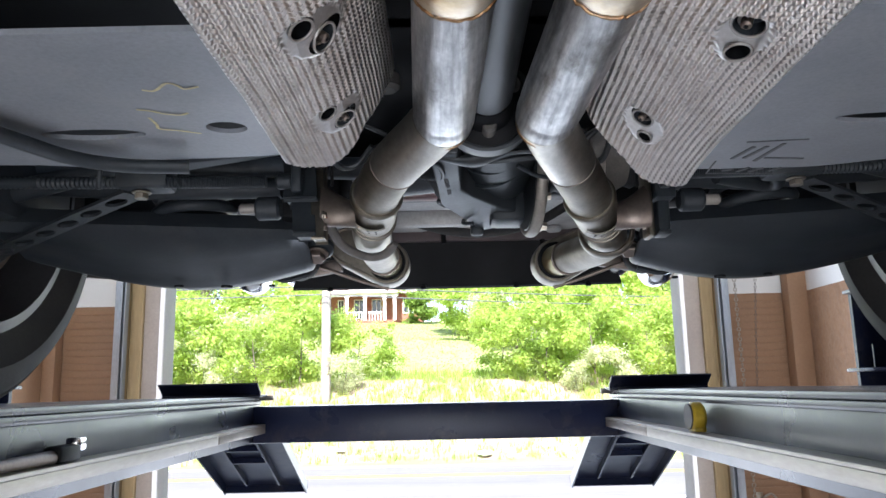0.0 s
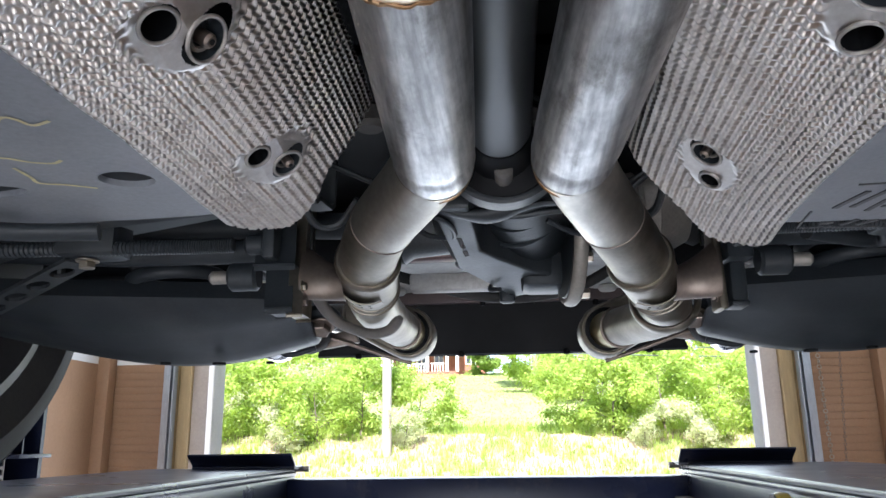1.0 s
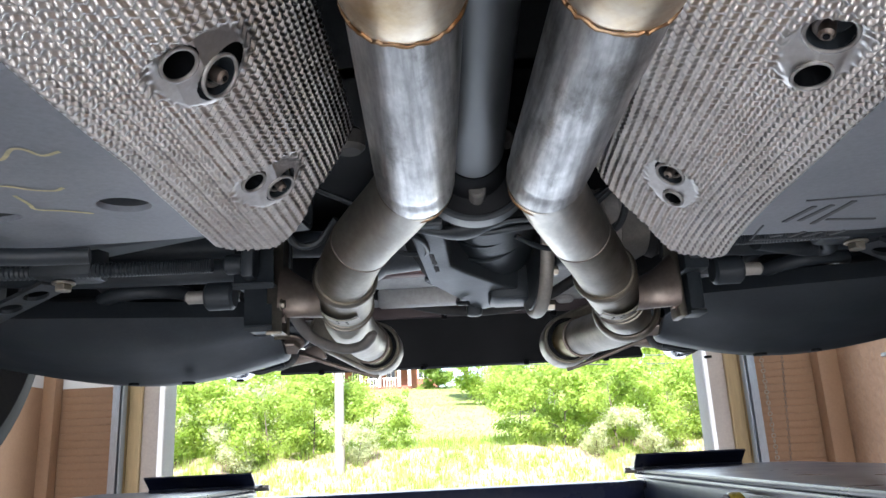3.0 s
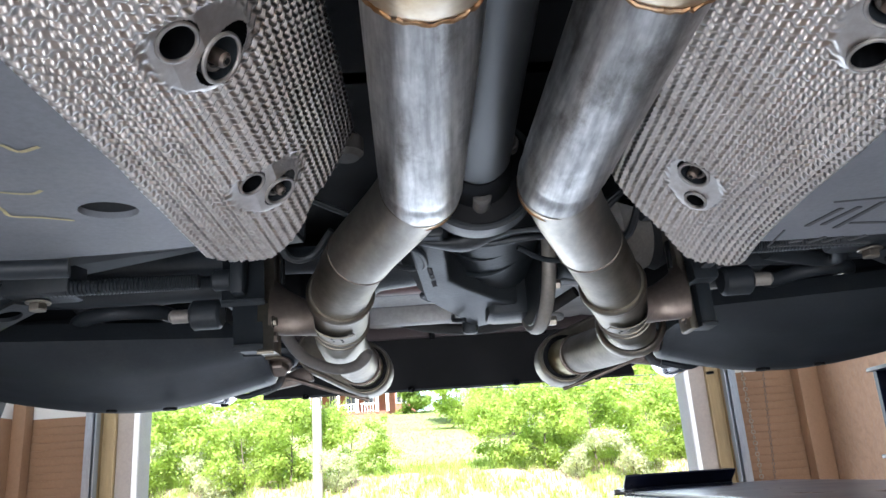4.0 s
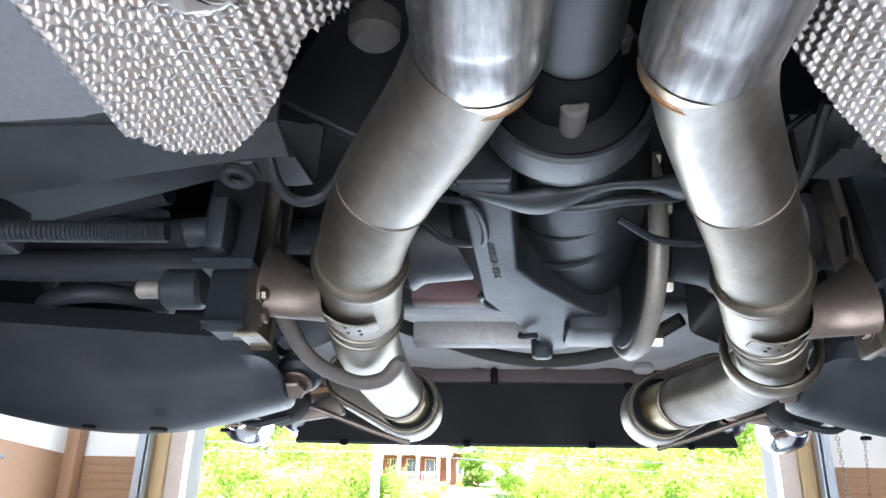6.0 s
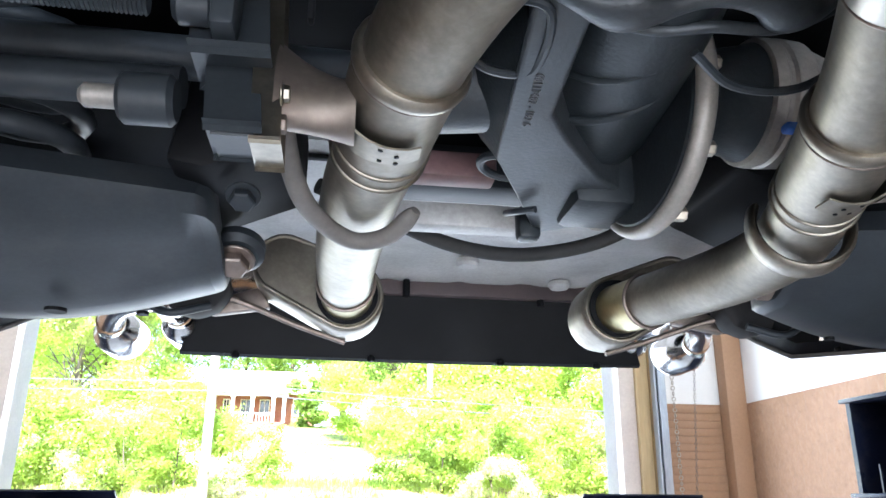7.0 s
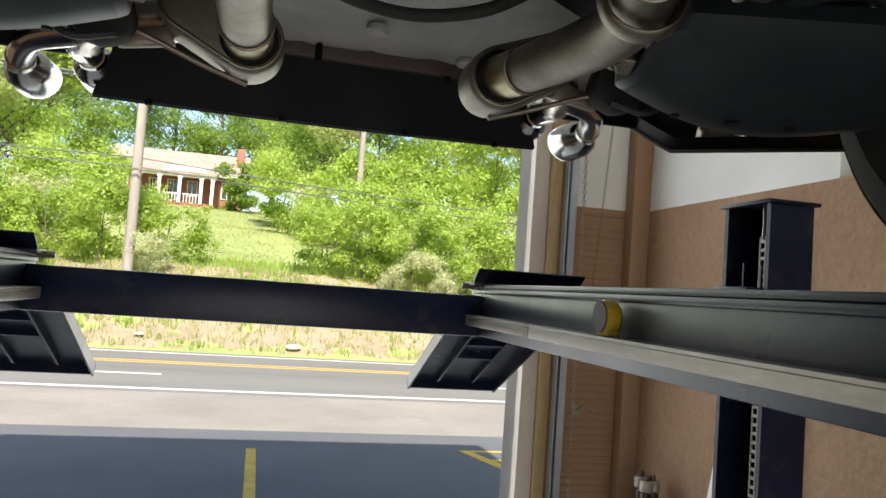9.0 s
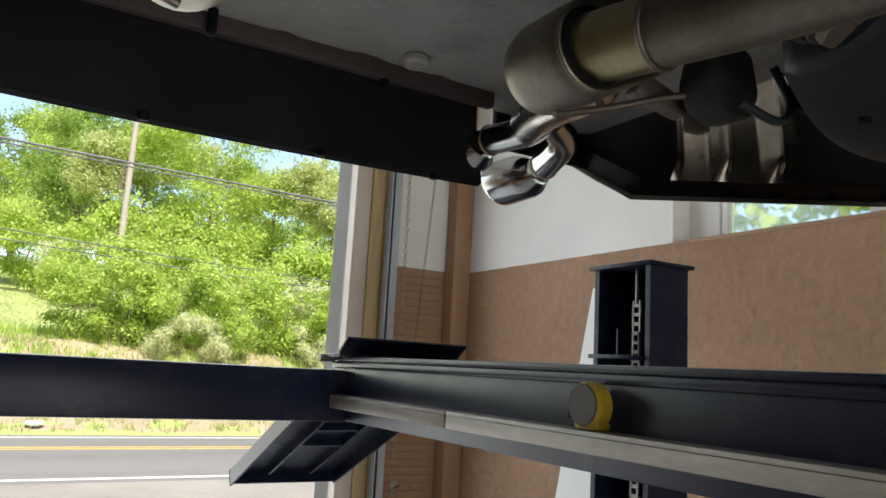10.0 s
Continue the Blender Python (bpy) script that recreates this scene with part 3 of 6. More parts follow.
for sx, PX in ((1, 1.37), (-1, -1.49)):
    for py in ((2.575, 2.80), (-2.3, -2.07)):
        pm = bmesh.new()
        PZ = 1.905
        xa, xb = sorted((PX, PX + sx * 0.15))
        t = 0.008
        xq = xb if sx > 0 else xa
        X = lambda v: PX + sx * v
        sec = [(X(0), py[0]), (X(0.15), py[0]), (X(0.15), py[1]), (X(0), py[1]), (X(0), py[1] - 0.018), (X(t), py[1] - 0.018), (X(t), py[1] - t), (X(0.15 - t), py[1] - t), (X(0.15 - t), py[0] + t), (X(t), py[0] + t), (X(t), py[0] + 0.018), (X(0), py[0] + 0.018)]
        prism(sec, "z", FLOOR, PZ, 0, pm)
        post = part("post", pm, "lift", lift, "navy channel-section lift post")
        part("base_plate", box(xa - 0.1, xb + 0.1, py[0] - 0.1, py[1] + 0.1, FLOOR, FLOOR + 0.015, 0.003), "lift", post)
        part("top_cap", box(xa - 0.014, xb + 0.014, py[0] - 0.014, py[1] + 0.014, PZ, PZ + 0.012, 0.003), "lift", post)
        ym = (py[0] + py[1]) / 2
        xm = PX + sx * 0.08
        part("cap_nut", cyl((xm, ym, PZ + 0.022), (0, 0, 1), 0.020, 0.02, 6, bevel=0.003), "bolt", post)
        part("cap_nut", cyl((xm + sx * 0.045, ym - 0.03, PZ + 0.018), (0, 0, 1), 0.008, 0.012, 6, bevel=0.002), "bolt", post)
        # latch ladder and hanging rod inside the channel
        lad = bmesh.new()
        yl = py[0] + 0.112
        box(*sorted((PX + sx * 0.060, PX + sx * 0.066)), yl - 0.016, yl - 0.010, FLOOR + 0.02, PZ - 0.09, 0, lad)
        box(*sorted((PX + sx * 0.060, PX + sx * 0.066)), yl + 0.010, yl + 0.016, FLOOR + 0.02, PZ - 0.09, 0, lad)
        z = PZ - 0.11
        while z > 0.3:
            box(*sorted((PX + sx * 0.060, PX + sx * 0.066)), yl - 0.012, yl + 0.012, z, z + 0.010, 0, lad)
            z -= 0.027
        part("latch_ladder", lad, "lip", post, "slotted steel latch ladder")
        part("hanger_rod", tube([(PX + sx * 0.063, yl, PZ), (PX + sx * 0.063, yl, PZ - 0.10)], 0.006, 10), "bolt", post)
        brk = bmesh.new()
        box(*sorted((PX - sx * 0.05, PX + sx * 0.10)), py[0] + 0.03, py[1] - 0.03, 1.640, 1.652, 0.003, brk)
        box(*sorted((PX + sx * 0.02, PX + sx * 0.026)), py[0] + 0.06, py[0] + 0.065, 1.652, 1.72, 0, brk)
        box(*sorted((PX + sx * 0.02, PX + sx * 0.026)), py[1] - 0.08, py[1] - 0.074, 1.652, 1.73, 0, brk)
        part("beam_carriage", brk, "lift", post)

# things lying on the runways
tape = empty("tape_measure", (0.515, 1.845, 1.513), "yellow and grey tape measure on the jack rail", "tape measure")
part("case", cyl((0.508, 1.845, 1.545), (1, 0, 0), 0.031, 0.030, 28, bevel=0.006), "yellow", tape)
part("face_disc", cyl((0.4925, 1.845, 1.546), (1, 0, 0), 0.0275, 0.004, 24, bevel=0.001), "hanger", tape)
part("foot", box(0.497, 0.522, 1.822, 1.866, 1.514, 1.525, 0.003), "yellow", tape)
part("back_pad", box(0.496, 0.522, 1.874, 1.880, 1.526, 1.545, 0.003), "rubber", tape)
wr_t = empty("wrench", (-0.62, 1.35, 1.513), "dark steel wrench resting on the jack rail", "wrench")
part("handle", tube([(-0.622, 1.02, 1.522), (-0.622, 1.2, 1.523), (-0.62, 1.40, 1.524)], [0.008, 0.009, 0.011], 12), "steel_dark", wr_t)
part("head", box(-0.636, -0.606, 1.38, 1.45, 1.514, 1.540, 0.006), "black", wr_t)
part("jaw", box(-0.630, -0.610, 1.44, 1.475, 1.528, 1.550, 0.004), "chrome", wr_t)

# things along the side wall
bd = prism([(3.45, FLOOR), (4.11, FLOOR), (3.665, 1.985), (3.45, 1.985)], "x", 2.135, 2.155, 0.003)
bmesh.ops.rotate(bd, verts=bd.verts, cent=(2.155, 0, 1.98), matrix=Matrix.Rotation(radians(1.2), 3, 'Y'))
thing("white_board", bd, "trim", "tall white sheet board leaning on the stucco wall", "board")
strut = empty("coilover_strut", (2.04, 4.45, FLOOR), "worn metal strut standing in the corner", "strut", "struts in the corner")
for z0, z1, r, mt, nm in ((0, 0.30, 0.036, "strut_brown", "lower_tube"), (0.30, 0.74, 0.031, "strut_brown", "damper_tube"), (0.74, 0.80, 0.040, "lip", "top_cap"), (0.80, 0.83, 0.015, "strut_brown", "rod")):
    part(nm, cyl((2.04, 4.45, FLOOR + (z0 + z1) / 2), (0.0, 0, 1), r, z1 - z0, 20, bevel=0.006), mt, strut)
s2 = copy_thing(strut, Matrix.Translation((1.955, 4.36, FLOOR)) @ Matrix.Rotation(radians(5), 4, 'Y'))
s3 = copy_thing(strut, Matrix.Translation((2.06, 4.31, FLOOR)) @ Matrix.Rotation(radians(-4), 4, 'X'))
bin_ = empty("metal_bin", (2.08, 4.10, FLOOR), "grey metal box standing on the floor by the wall", "box")
part("body", box(2.00, 2.16, 4.02, 4.18, FLOOR, 0.55, 0.008), "arm", bin_)
part("lid", box(1.99, 2.17, 4.01, 4.19, 0.55, 0.575, 0.006), "track", bin_)


# ---- the car on the lift ----
car = empty("car", (0, -0.2, RTOP), "dark car raised on the lift with a bare steel exhaust", "car")
car.location.x += 0.011

# floor above everything
fp = bmesh.new()
loft([[(x, y, z) for x, z in ((-0.80, 1.93), (-0.17, 1.93), (-0.12, 2.03), (0.14, 2.03), (0.19, 1.93), (0.80, 1.93))] for y in (-2.5, 0.0, 0.9, 1.0)], 0.01, fp)
part("floor_pan", fp, "black", car)
fp = bmesh.new()
loft([[(x, y, 2.03) for x in (-0.80, -0.3, 0, 0.3, 0.80)] for y in (0.98, 1.2, 1.45)], 0.01, fp)
part("axle_bay_floor", fp, "black", car)
for s in (1, -1):
    part("sill", box(*sorted((s * 0.78, s * 0.86)), -2.4, 0.82, 1.80, 2.2, 0.02), "arm", car)
    wa = bmesh.new()
    loft([[(s * 0.60, 1.2 + 0.42 * math.cos(a), 1.92 + 0.40 * math.sin(a)), (s * 0.90, 1.2 + 0.42 * math.cos(a), 1.92 + 0.40 * math.sin(a))] for a in (math.pi * k / 14 for k in range(15))], 0.006, wa)
    part("wheel_arch_liner", wa, "black", car)

# boot floor with pressed ribs
bf = bmesh.new()
rows = []
for i in range(25):
    y = 1.42 + 0.56 * i / 24
    rows.append([])
    for j in range(61):
        x = -0.60 + 1.2 * j / 60
        z = 1.976 + 0.003 * (1 if abs((x * 9) % 1 - 0.5) < 0.12 else 0) - 0.012 * math.exp(-((y - 1.66) / 0.05) ** 2) + 0.01 * math.exp(-((x - 0.1) ** 2 + (y - 1.8) ** 2) / 0.004)
        rows[-1].append((x, y, z))
loft(rows, 0.004, bf)
part("boot_floor", bf, "floorpan", car, "light grey ribbed boot floor")
part("cross_member", box(-0.14, 0.22, 1.40, 1.45, 1.925, 1.972, 0.006), "arm", car)
part("heat_guard", box(-0.11, 0.0, 1.33, 1.36, 1.905, 1.93, 0.004), "pink", car, "dull red painted panel edge")
part("boot_flange", box(-0.37, 0.37, 1.918, 1.934, 1.950, 1.995, 0.003), "seam_brown", car, "dull red-brown seam edge")
# added panel that stops light leaking between axle bay and boot floors
part("gap_closing_panel", box(-0.8, 0.8, 1.452, 1.462, 1.97, 2.06, 0.002), "black", car)
for x, y in ((-0.02, 1.86), (0.22, 1.80), (0.05, 1.70), (-0.2, 1.78)):
    part("floor_grommet", cyl((x, y + 0.08, 1.966), (0, 0, 1), 0.018, 0.014, 20, bevel=0.004), "floorpan", car)
for x, y in ((-0.03, 1.90), (0.2, 1.925)):
    part("floor_stud", cyl((x, y, 1.955), (0, 0, 1), 0.006, 0.03, 12, bevel=0.002), "black", car)

# rear bumper, with its dark lower skirt and cut-outs for the tips
bu = bmesh.new()
rows = []
for j in range(61):
    u = -1 + 2 * j / 60
    x = 0.415 * u
    y_edge = 2.0 - 0.02 * u * u
    rows.append([(x, y_edge + 0.06, 2.06), (x, y_edge + 0.045, 1.93), (x, y_edge + 0.02, 1.862), (x, y_edge, 1.850), (x, y_edge - 0.012, 1.853),
                 (x, y_edge - 0.022, 1.885), (x, y_edge - 0.032, 1.922), (x, y_edge - 0.042, 1.955), (x, y_edge - 0.055, 1.995)])
for j in range(61):
    u = -1 + 2 * j / 60
    rows[j] = [(0.388 * u * (1 - 0.09 * min(0.09, max(0, z - 1.85)) / 0.09 * max(0, abs(u) - 0.75) / 0.25), y, z) for x, y, z in rows[j]]
loft(rows, 0.004, bu)
bumper = part("rear_bumper", bu, "black", car, "black rear bumper skirt")
for x in (-0.30, -0.08, 0.14, 0.31):
    part("clip", cyl((x, 1.975, 1.851), (0, 0, 1), 0.007, 0.010, 12, bevel=0.002), "black", bumper)
for s in (1, -1):
    rows = []
    for k in range(25):
        t = k / 24
        x = s * (0.585 + 0.40 * t)
        y = 2.045 - 0.06 * min(1, t / 0.12) - 0.30 * t
        zl = 1.872 + (0.085 * (1 - t / 0.16) ** 1.3 if t < 0.16 else 0)
        rows.append([(x, y + 0.03, 2.2), (x, y + 0.02, zl + 0.05), (x, y, zl), (x - s * 0.02, y - 0.05, zl + 0.012)])
    q = bmesh.new()
    loft(rows, 0.005, q)
    part("bumper_corner", q, "black", bumper, "dark bumper corner")
    part("corner_edge", tube([r[2] for r in rows], 0.0055, 8), "hanger", bumper, "grey bumper edge")
    for k in range(5):
        x = s * (0.70 + 0.06 * k)
        part("clip", cyl((x, 1.875 - 0.045 * k, 1.876), (0, 0, 1), 0.006, 0.012, 10, bevel=0.002), "black", bumper)
    # ribbed steel shield by the tips
    rows = []
    for i in range(41):
        t = i / 40
        rows.append([])
        for j in range(24):
            v = j / 23
            x = 0.655 + 0.15 * t
            y = 1.985 - 0.75 * (x - 0.585) - 0.075 + 0.018 * v * v
            rib = max(0.0, math.cos(t * 5 * math.pi)) ** 2
            rows[-1].append((s * x, y - 0.015 * rib * min(1, 6 * v), 1.888 + 0.17 * v - 0.004 * math.exp(-v * 12)))
    q = bmesh.new()
    loft(rows, 0.0015, q)
    part("tip_shield", q, "rim_steel", car, "pressed stainless shield with ribs")
    part("tip_shield_flange", box(*sorted((s * 0.60, s * 0.63)), 1.76, 1.785, 1.93, 2.00, 0.003), "steel_tan", car)
    # box that closes the corner above the shield
    part("corner_closing", box(*sorted((s * 0.42, s * 0.80)), 1.985, 2.0, 1.92, 2.2, 0.004), "black", car)


# wheels
def wheel(s):
    w = part("wheel", cyl((s * 0.76, 1.2, 1.935), (1, 0, 0), 0.10, 0.16, 24, bevel=0.01), "steel_dark", car)
    prof = [(0.655, 0.235), (0.655, 0.25), (0.640, 0.285), (0.648, 0.315), (0.668, 0.332), (0.70, 0.336), (0.79, 0.338), (0.88, 0.336), (0.915, 0.325), (0.93, 0.29), (0.915, 0.25), (0.90, 0.235)]
    n = 72
    rows = [[(s * x, 1.2 + r * math.cos(2 * math.pi * k / n), 1.936 + r * math.sin(2 * math.pi * k / n)) for k in range(n)] for x, r in prof]
    q = bmesh.new()
    loft(rows, 0, q, close=True)
    tyre = part("tyre", q, "rubber", w, "worn black tyre")
    for a in (0.675, 0.72, 0.77, 0.82):
        g = torus((s * a, 1.2, 1.936), (1, 0, 0), 0.337, 0.0035, 60, 6)
        # tread ribs stand between the grooves
        part("tread_rib", g, "rubber", w)
    rimp = [(0.655, 0.238), (0.652, 0.225), (0.675, 0.212), (0.72, 0.20), (0.80, 0.195), (0.86, 0.205), (0.90, 0.235)]
    rows = [[(s * x, 1.2 + r * math.cos(2 * math.pi * k / n), 1.936 + r * math.sin(2 * math.pi * k / n)) for k in range(n)] for x, r in rimp]
    q = bmesh.new()
    loft(rows, 0.004, q, close=True)
    part("rim", q, "rim", w, "silver alloy wheel rim")
    part("brake_disc", cyl((s * 0.70, 1.2, 1.936), (1, 0, 0), 0.172, 0.026, 48, bevel=0.003), "steel_dark", w)
    part("dust_shield", cyl((s * 0.672, 1.2, 1.936), (1, 0, 0), 0.150, 0.006, 40, bevel=0.002), "arm", w)


wheel(1)
wheel(-1)

# ---- grey undertrays ----
TZ = 1.832
left_rear = [(-0.19, 0.858), (-0.24, 0.862), (-0.28, 0.862), (-0.315, 0.878), (-0.35, 0.885), (-0.40, 0.872), (-0.66, 0.855)]
holes = [oval(-0.203, 0.782, 0.0165, 0.0135), oval(-0.315, 0.792, 0.043, 0.0125)]
lt = part("undertray", plate([(-0.66, 0.615), (-0.66, 0.855)] + left_rear[::-1][1:] + [(-0.155, 0.85), (-0.155, 0.615)], holes, TZ - 0.006, 0.004), "tray", car, "grey plastic undertray with chalk marks and drain holes")
holes = [oval(0.335, 0.790, 0.043, 0.012)]
rt = part("undertray", plate([(0.70, 0.88)] + [(0.47, 0.885), (0.42, 0.904), (0.36, 0.923), (0.30, 0.930), (0.25, 0.932), (0.212, 0.930), (0.200, 0.88), (0.190, 0.60), (0.70, 0.60)], holes, TZ - 0.006, 0.004), "tray", car, "grey plastic undertray with a printed part label")
for s, ob in ((-1, lt), (1, rt)):
    part("tray_front", plate([(s * 0.14, 0.612), (s * 0.68, 0.612), (s * 0.68, -1.9), (s * 0.14, -1.9)], [], 1.852, 0.004), "black", car)
    # curled rear lip
    q = tube(smooth_path([(0.215, 0.931, TZ), (0.30, 0.932, TZ - 0.002), (0.36, 0.925, TZ - 0.002), (0.43, 0.902, TZ)] if s > 0 else
                         [(-0.19, 0.86, TZ), (-0.27, 0.864, TZ - 0.002), (-0.345, 0.886, TZ - 0.002), (-0.40, 0.874, TZ)], 6), 0.004, 8)
    part("tray_lip", q, "tray", ob)
# chalk scribbles on the near tray
M["chalk"] = material("yellow_chalk", (0.55, 0.48, 0.25), (0.32, 0.29, 0.19), 0.9, 0, 60, 300)
for pts in ([(-0.239, 0.700), (-0.231, 0.702), (-0.219, 0.690), (-0.213, 0.692), (-0.209, 0.700), (-0.198, 0.696)],
            [(-0.258, 0.737), (-0.249, 0.740), (-0.240, 0.747), (-0.229, 0.750), (-0.222, 0.746)],
            [(-0.255, 0.754), (-0.255, 0.770), (-0.256, 0.780), (-0.242, 0.785), (-0.227, 0.793)]):
    q = bmesh.new()
    P = [Vector((*p, TZ - 0.0066)) for p in pts]
    for a, b in zip(smooth_path(P, 5), smooth_path(P, 5)[1:]):
        d = (b - a).normalized().cross(Vector((0, 0, 1))) * 0.0012
        q.faces.new([q.verts.new(v) for v in (a + d, b + d, b - d, a - d)])
    part("chalk_mark", q, "chalk", lt, "faint yellow chalk mark")
M["mould"] = material("moulded_print", (0.05, 0.052, 0.056), (0.04, 0.042, 0.045), 0.6)
def tray_mark(a, b, w, name):
    a, b = Vector((*a, TZ - 0.0068)), Vector((*b, TZ - 0.0068))
    d = (b - a).normalized().cross(Vector((0, 0, 1))) * w / 2
    q = bmesh.new()
    low = [q.verts.new(v) for v in (a + d, b + d, b - d, a - d)]
    top = [q.verts.new(v.co + Vector((0, 0, 0.001))) for v in low]
    q.faces.new(low)
    q.faces.new(top)
    for i in range(4):
        q.faces.new((low[i], low[(i + 1) % 4], top[(i + 1) % 4], top[i]))
    part(name, q, "mould", rt)


for a, b in (((0.247, 0.897), (0.254, 0.861)),
             ((0.258, 0.896), (0.266, 0.860)),
             ((0.272, 0.906), (0.278, 0.853)),
             ((0.269, 0.942), (0.276, 0.928)),
             ((0.281, 0.943), (0.291, 0.931)),
             ((0.301, 0.942), (0.309, 0.931)),
             ((0.252, 0.938), (0.261, 0.934))):
    tray_mark(a, b, 0.0038, "print_bar")
for a, b in (((0.242, 0.847), (0.295, 0.842)), ((0.239, 0.946), (0.323, 0.953)), ((0.239, 0.946), (0.234, 0.904))):
    tray_mark(a, b, 0.0014, "moulded_line")
tray_mark((0.278, 0.896), (0.317, 0.901), 0.0030, "moulded_line")


# ---- embossed heat shields ----
def heat_shield(s, base, droop, outer, rear, pads, prof, front=0.50):
    """A wavy pressed sheet: a flat flange below, then a wall that climbs into the tunnel."""
    nu, nv = 300, 860
    lens = [0]
    for (a, b), (c, d) in zip(prof, prof[1:]):
        lens.append(lens[-1] + math.hypot(c - a, d - b))
    total = lens[-1]

    def section(u):
        w = u * total
        for k in range(len(prof) - 1):
            if w <= lens[k + 1] + 1e-9:
                f = (w - lens[k]) / (lens[k + 1] - lens[k])
                a, b = prof[k], prof[k + 1]
                return a[0] + (b[0] - a[0]) * f, a[1] + (b[1] - a[1]) * f, (-(b[1] - a[1]), b[0] - a[0])

    def height(x, y):
        dx = abs(outer(y) - x)
        for (a, b), (c, d) in zip(prof, prof[1:]):
            if a <= dx <= c:
                return base + b + (d - b) * (dx - a) / (c - a), (d - b) / (c - a)
        return base, 0.0

    bm = bmesh.new()
    V = {}
    for i in range(nu + 1):
        u = i / nu
        dx, dz, nn = section(u)
        ln = math.hypot(*nn)
        w = u * total
        for j in range(nv + 1):
            v = front + (1.0 - front) * j / nv
            x, z = outer(v) - s * dx, base + dz - droop * min(1, max(0, (v - 0.85) / 0.09)) ** 2
            # pressed creases run along the flange and soften out before the rear edge
            for g0, gw, gd in ((0.010, 0.0030, 0.0016), (0.022, 0.0035, 0.0020), (0.034, 0.0030, 0.0012)):
                z += gd * math.exp(-((w - g0) / gw) ** 2) * min(1, max(0, (0.86 - v) / 0.06))
            flat, pad_y = 0.0, v
            for hl, big in pads:
                px, py = (hl[0] + big[0]) / 2, (hl[1] + big[1]) / 2
                ax, ay = big[0] - hl[0], big[1] - hl[1]
                la = math.hypot(ax, ay)
                ax, ay = ax / la, ay / la
                e1, e2 = (x - px) * ax + (v - py) * ay, -(x - px) * ay + (v - py) * ax
                e = (e1 / 0.0240) ** 2 + (e2 / 0.0155) ** 2
                f = min(1, max(0, (1.45 - e) / 0.7))
                f = f * f * (3 - 2 * f)
                if f > flat:
                    flat, pad_y = f, py
            z -= flat * 0.24 * (v - pad_y)
            wave = math.sin(2 * math.pi * v / 0.0062 + 1.2 * math.sin(2 * math.pi * w / 0.0060))
            soft = noise.noise(Vector((x * 11, v * 9, s))) + 0.5 * noise.noise(Vector((x * 34, v * 26, s + 5)))
            edge = min(1, w / 0.003)
            h = 0.00115 * wave * (1 - flat) * edge - 0.0008 * flat + 0.0015 * soft
            V[i, j] = Vector((x + s * h * nn[0] / ln, v, z - h * nn[1] / ln))
    used = {}

    def rear_line(x):
        a = abs(x)
        for (x0, y0), (x1, y1) in zip(rear, rear[1:]):
            if min(abs(x0), abs(x1)) <= a <= max(abs(x0), abs(x1)):
                f = (a - abs(x0)) / ((abs(x1) - abs(x0)) or 1)
                return y0 + (y1 - y0) * f
        return rear[-1][1] if a < abs(rear[-1][0]) else rear[0][1]

    def keep(q):
        if q.y > rear_line(q.x):
            return False
        for pad in pads:
            for hx, hy, hr in pad:
                if (q.x - hx) ** 2 + (q.y - hy) ** 2 < hr * hr:
                    return False
        return True
    for i in range(nu):
        for j in range(nv):
            if keep((V[i, j] + V[i + 1, j + 1]) / 2):
                f = []
                for key in ((i, j), (i + 1, j), (i + 1, j + 1), (i, j + 1)):
                    if key not in used:
                        used[key] = bm.verts.new(V[key])
                    f.append(used[key])
                bm.faces.new(f)
    sh = part("heat_shield", bm, "shield", car, "silver embossed aluminium heat shield with bolt holes")
    for pad in pads:
        for k, (hx, hy, hr) in enumerate(pad):
            hz, sl = height(hx, hy)
            hz -= 0.24 * (hy - (pad[0][1] + pad[1][1]) / 2)
            hz += 0.0006
            up = Vector((s * sl, 0.24, 1)).normalized()
            c = Vector((hx, hy, hz))
            part("hole_rim", torus(c, up, hr + 0.0006, 0.0010, 32, 8), "shield_pad", sh)
            # added dark cup behind each hole, the depth's shade put into its colour
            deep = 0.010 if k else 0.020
            part("hole_shade_cup", tube([c, c + up * deep * 0.6, c + up * deep], [hr + 0.0004, hr * 0.95, hr * (0.9 if k else 0.6)], 28, False), "arm" if k else "black", sh)
            if k:
                part("stud_washer", cyl(c + up * 0.0105, up, hr * 0.95, 0.003, 24, bevel=0.001), "arm", sh)
                part("mounting_stud", cyl(c + up * 0.006 + Vector((-s * 0.001, 0.002, 0)), up, hr * 0.36, 0.013, 14, bevel=0.0012), "steel_dark", sh)
                part("stud_hole", cyl(c - up * 0.0004 + Vector((-s * 0.001, 0.002, 0)), up, hr * 0.15, 0.001, 10), "black", sh)
                part("stud_collar", torus(c + up * 0.004, up, hr * 0.62, hr * 0.14, 20, 6, (0.4, 3.0)), "hanger", sh)
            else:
                # black disc closes the cup where the hole is only dark inside
                part("hole_shade_end", cyl(c + up * deep, up, hr * 0.6, 0.001, 20), "black", sh)
    return sh


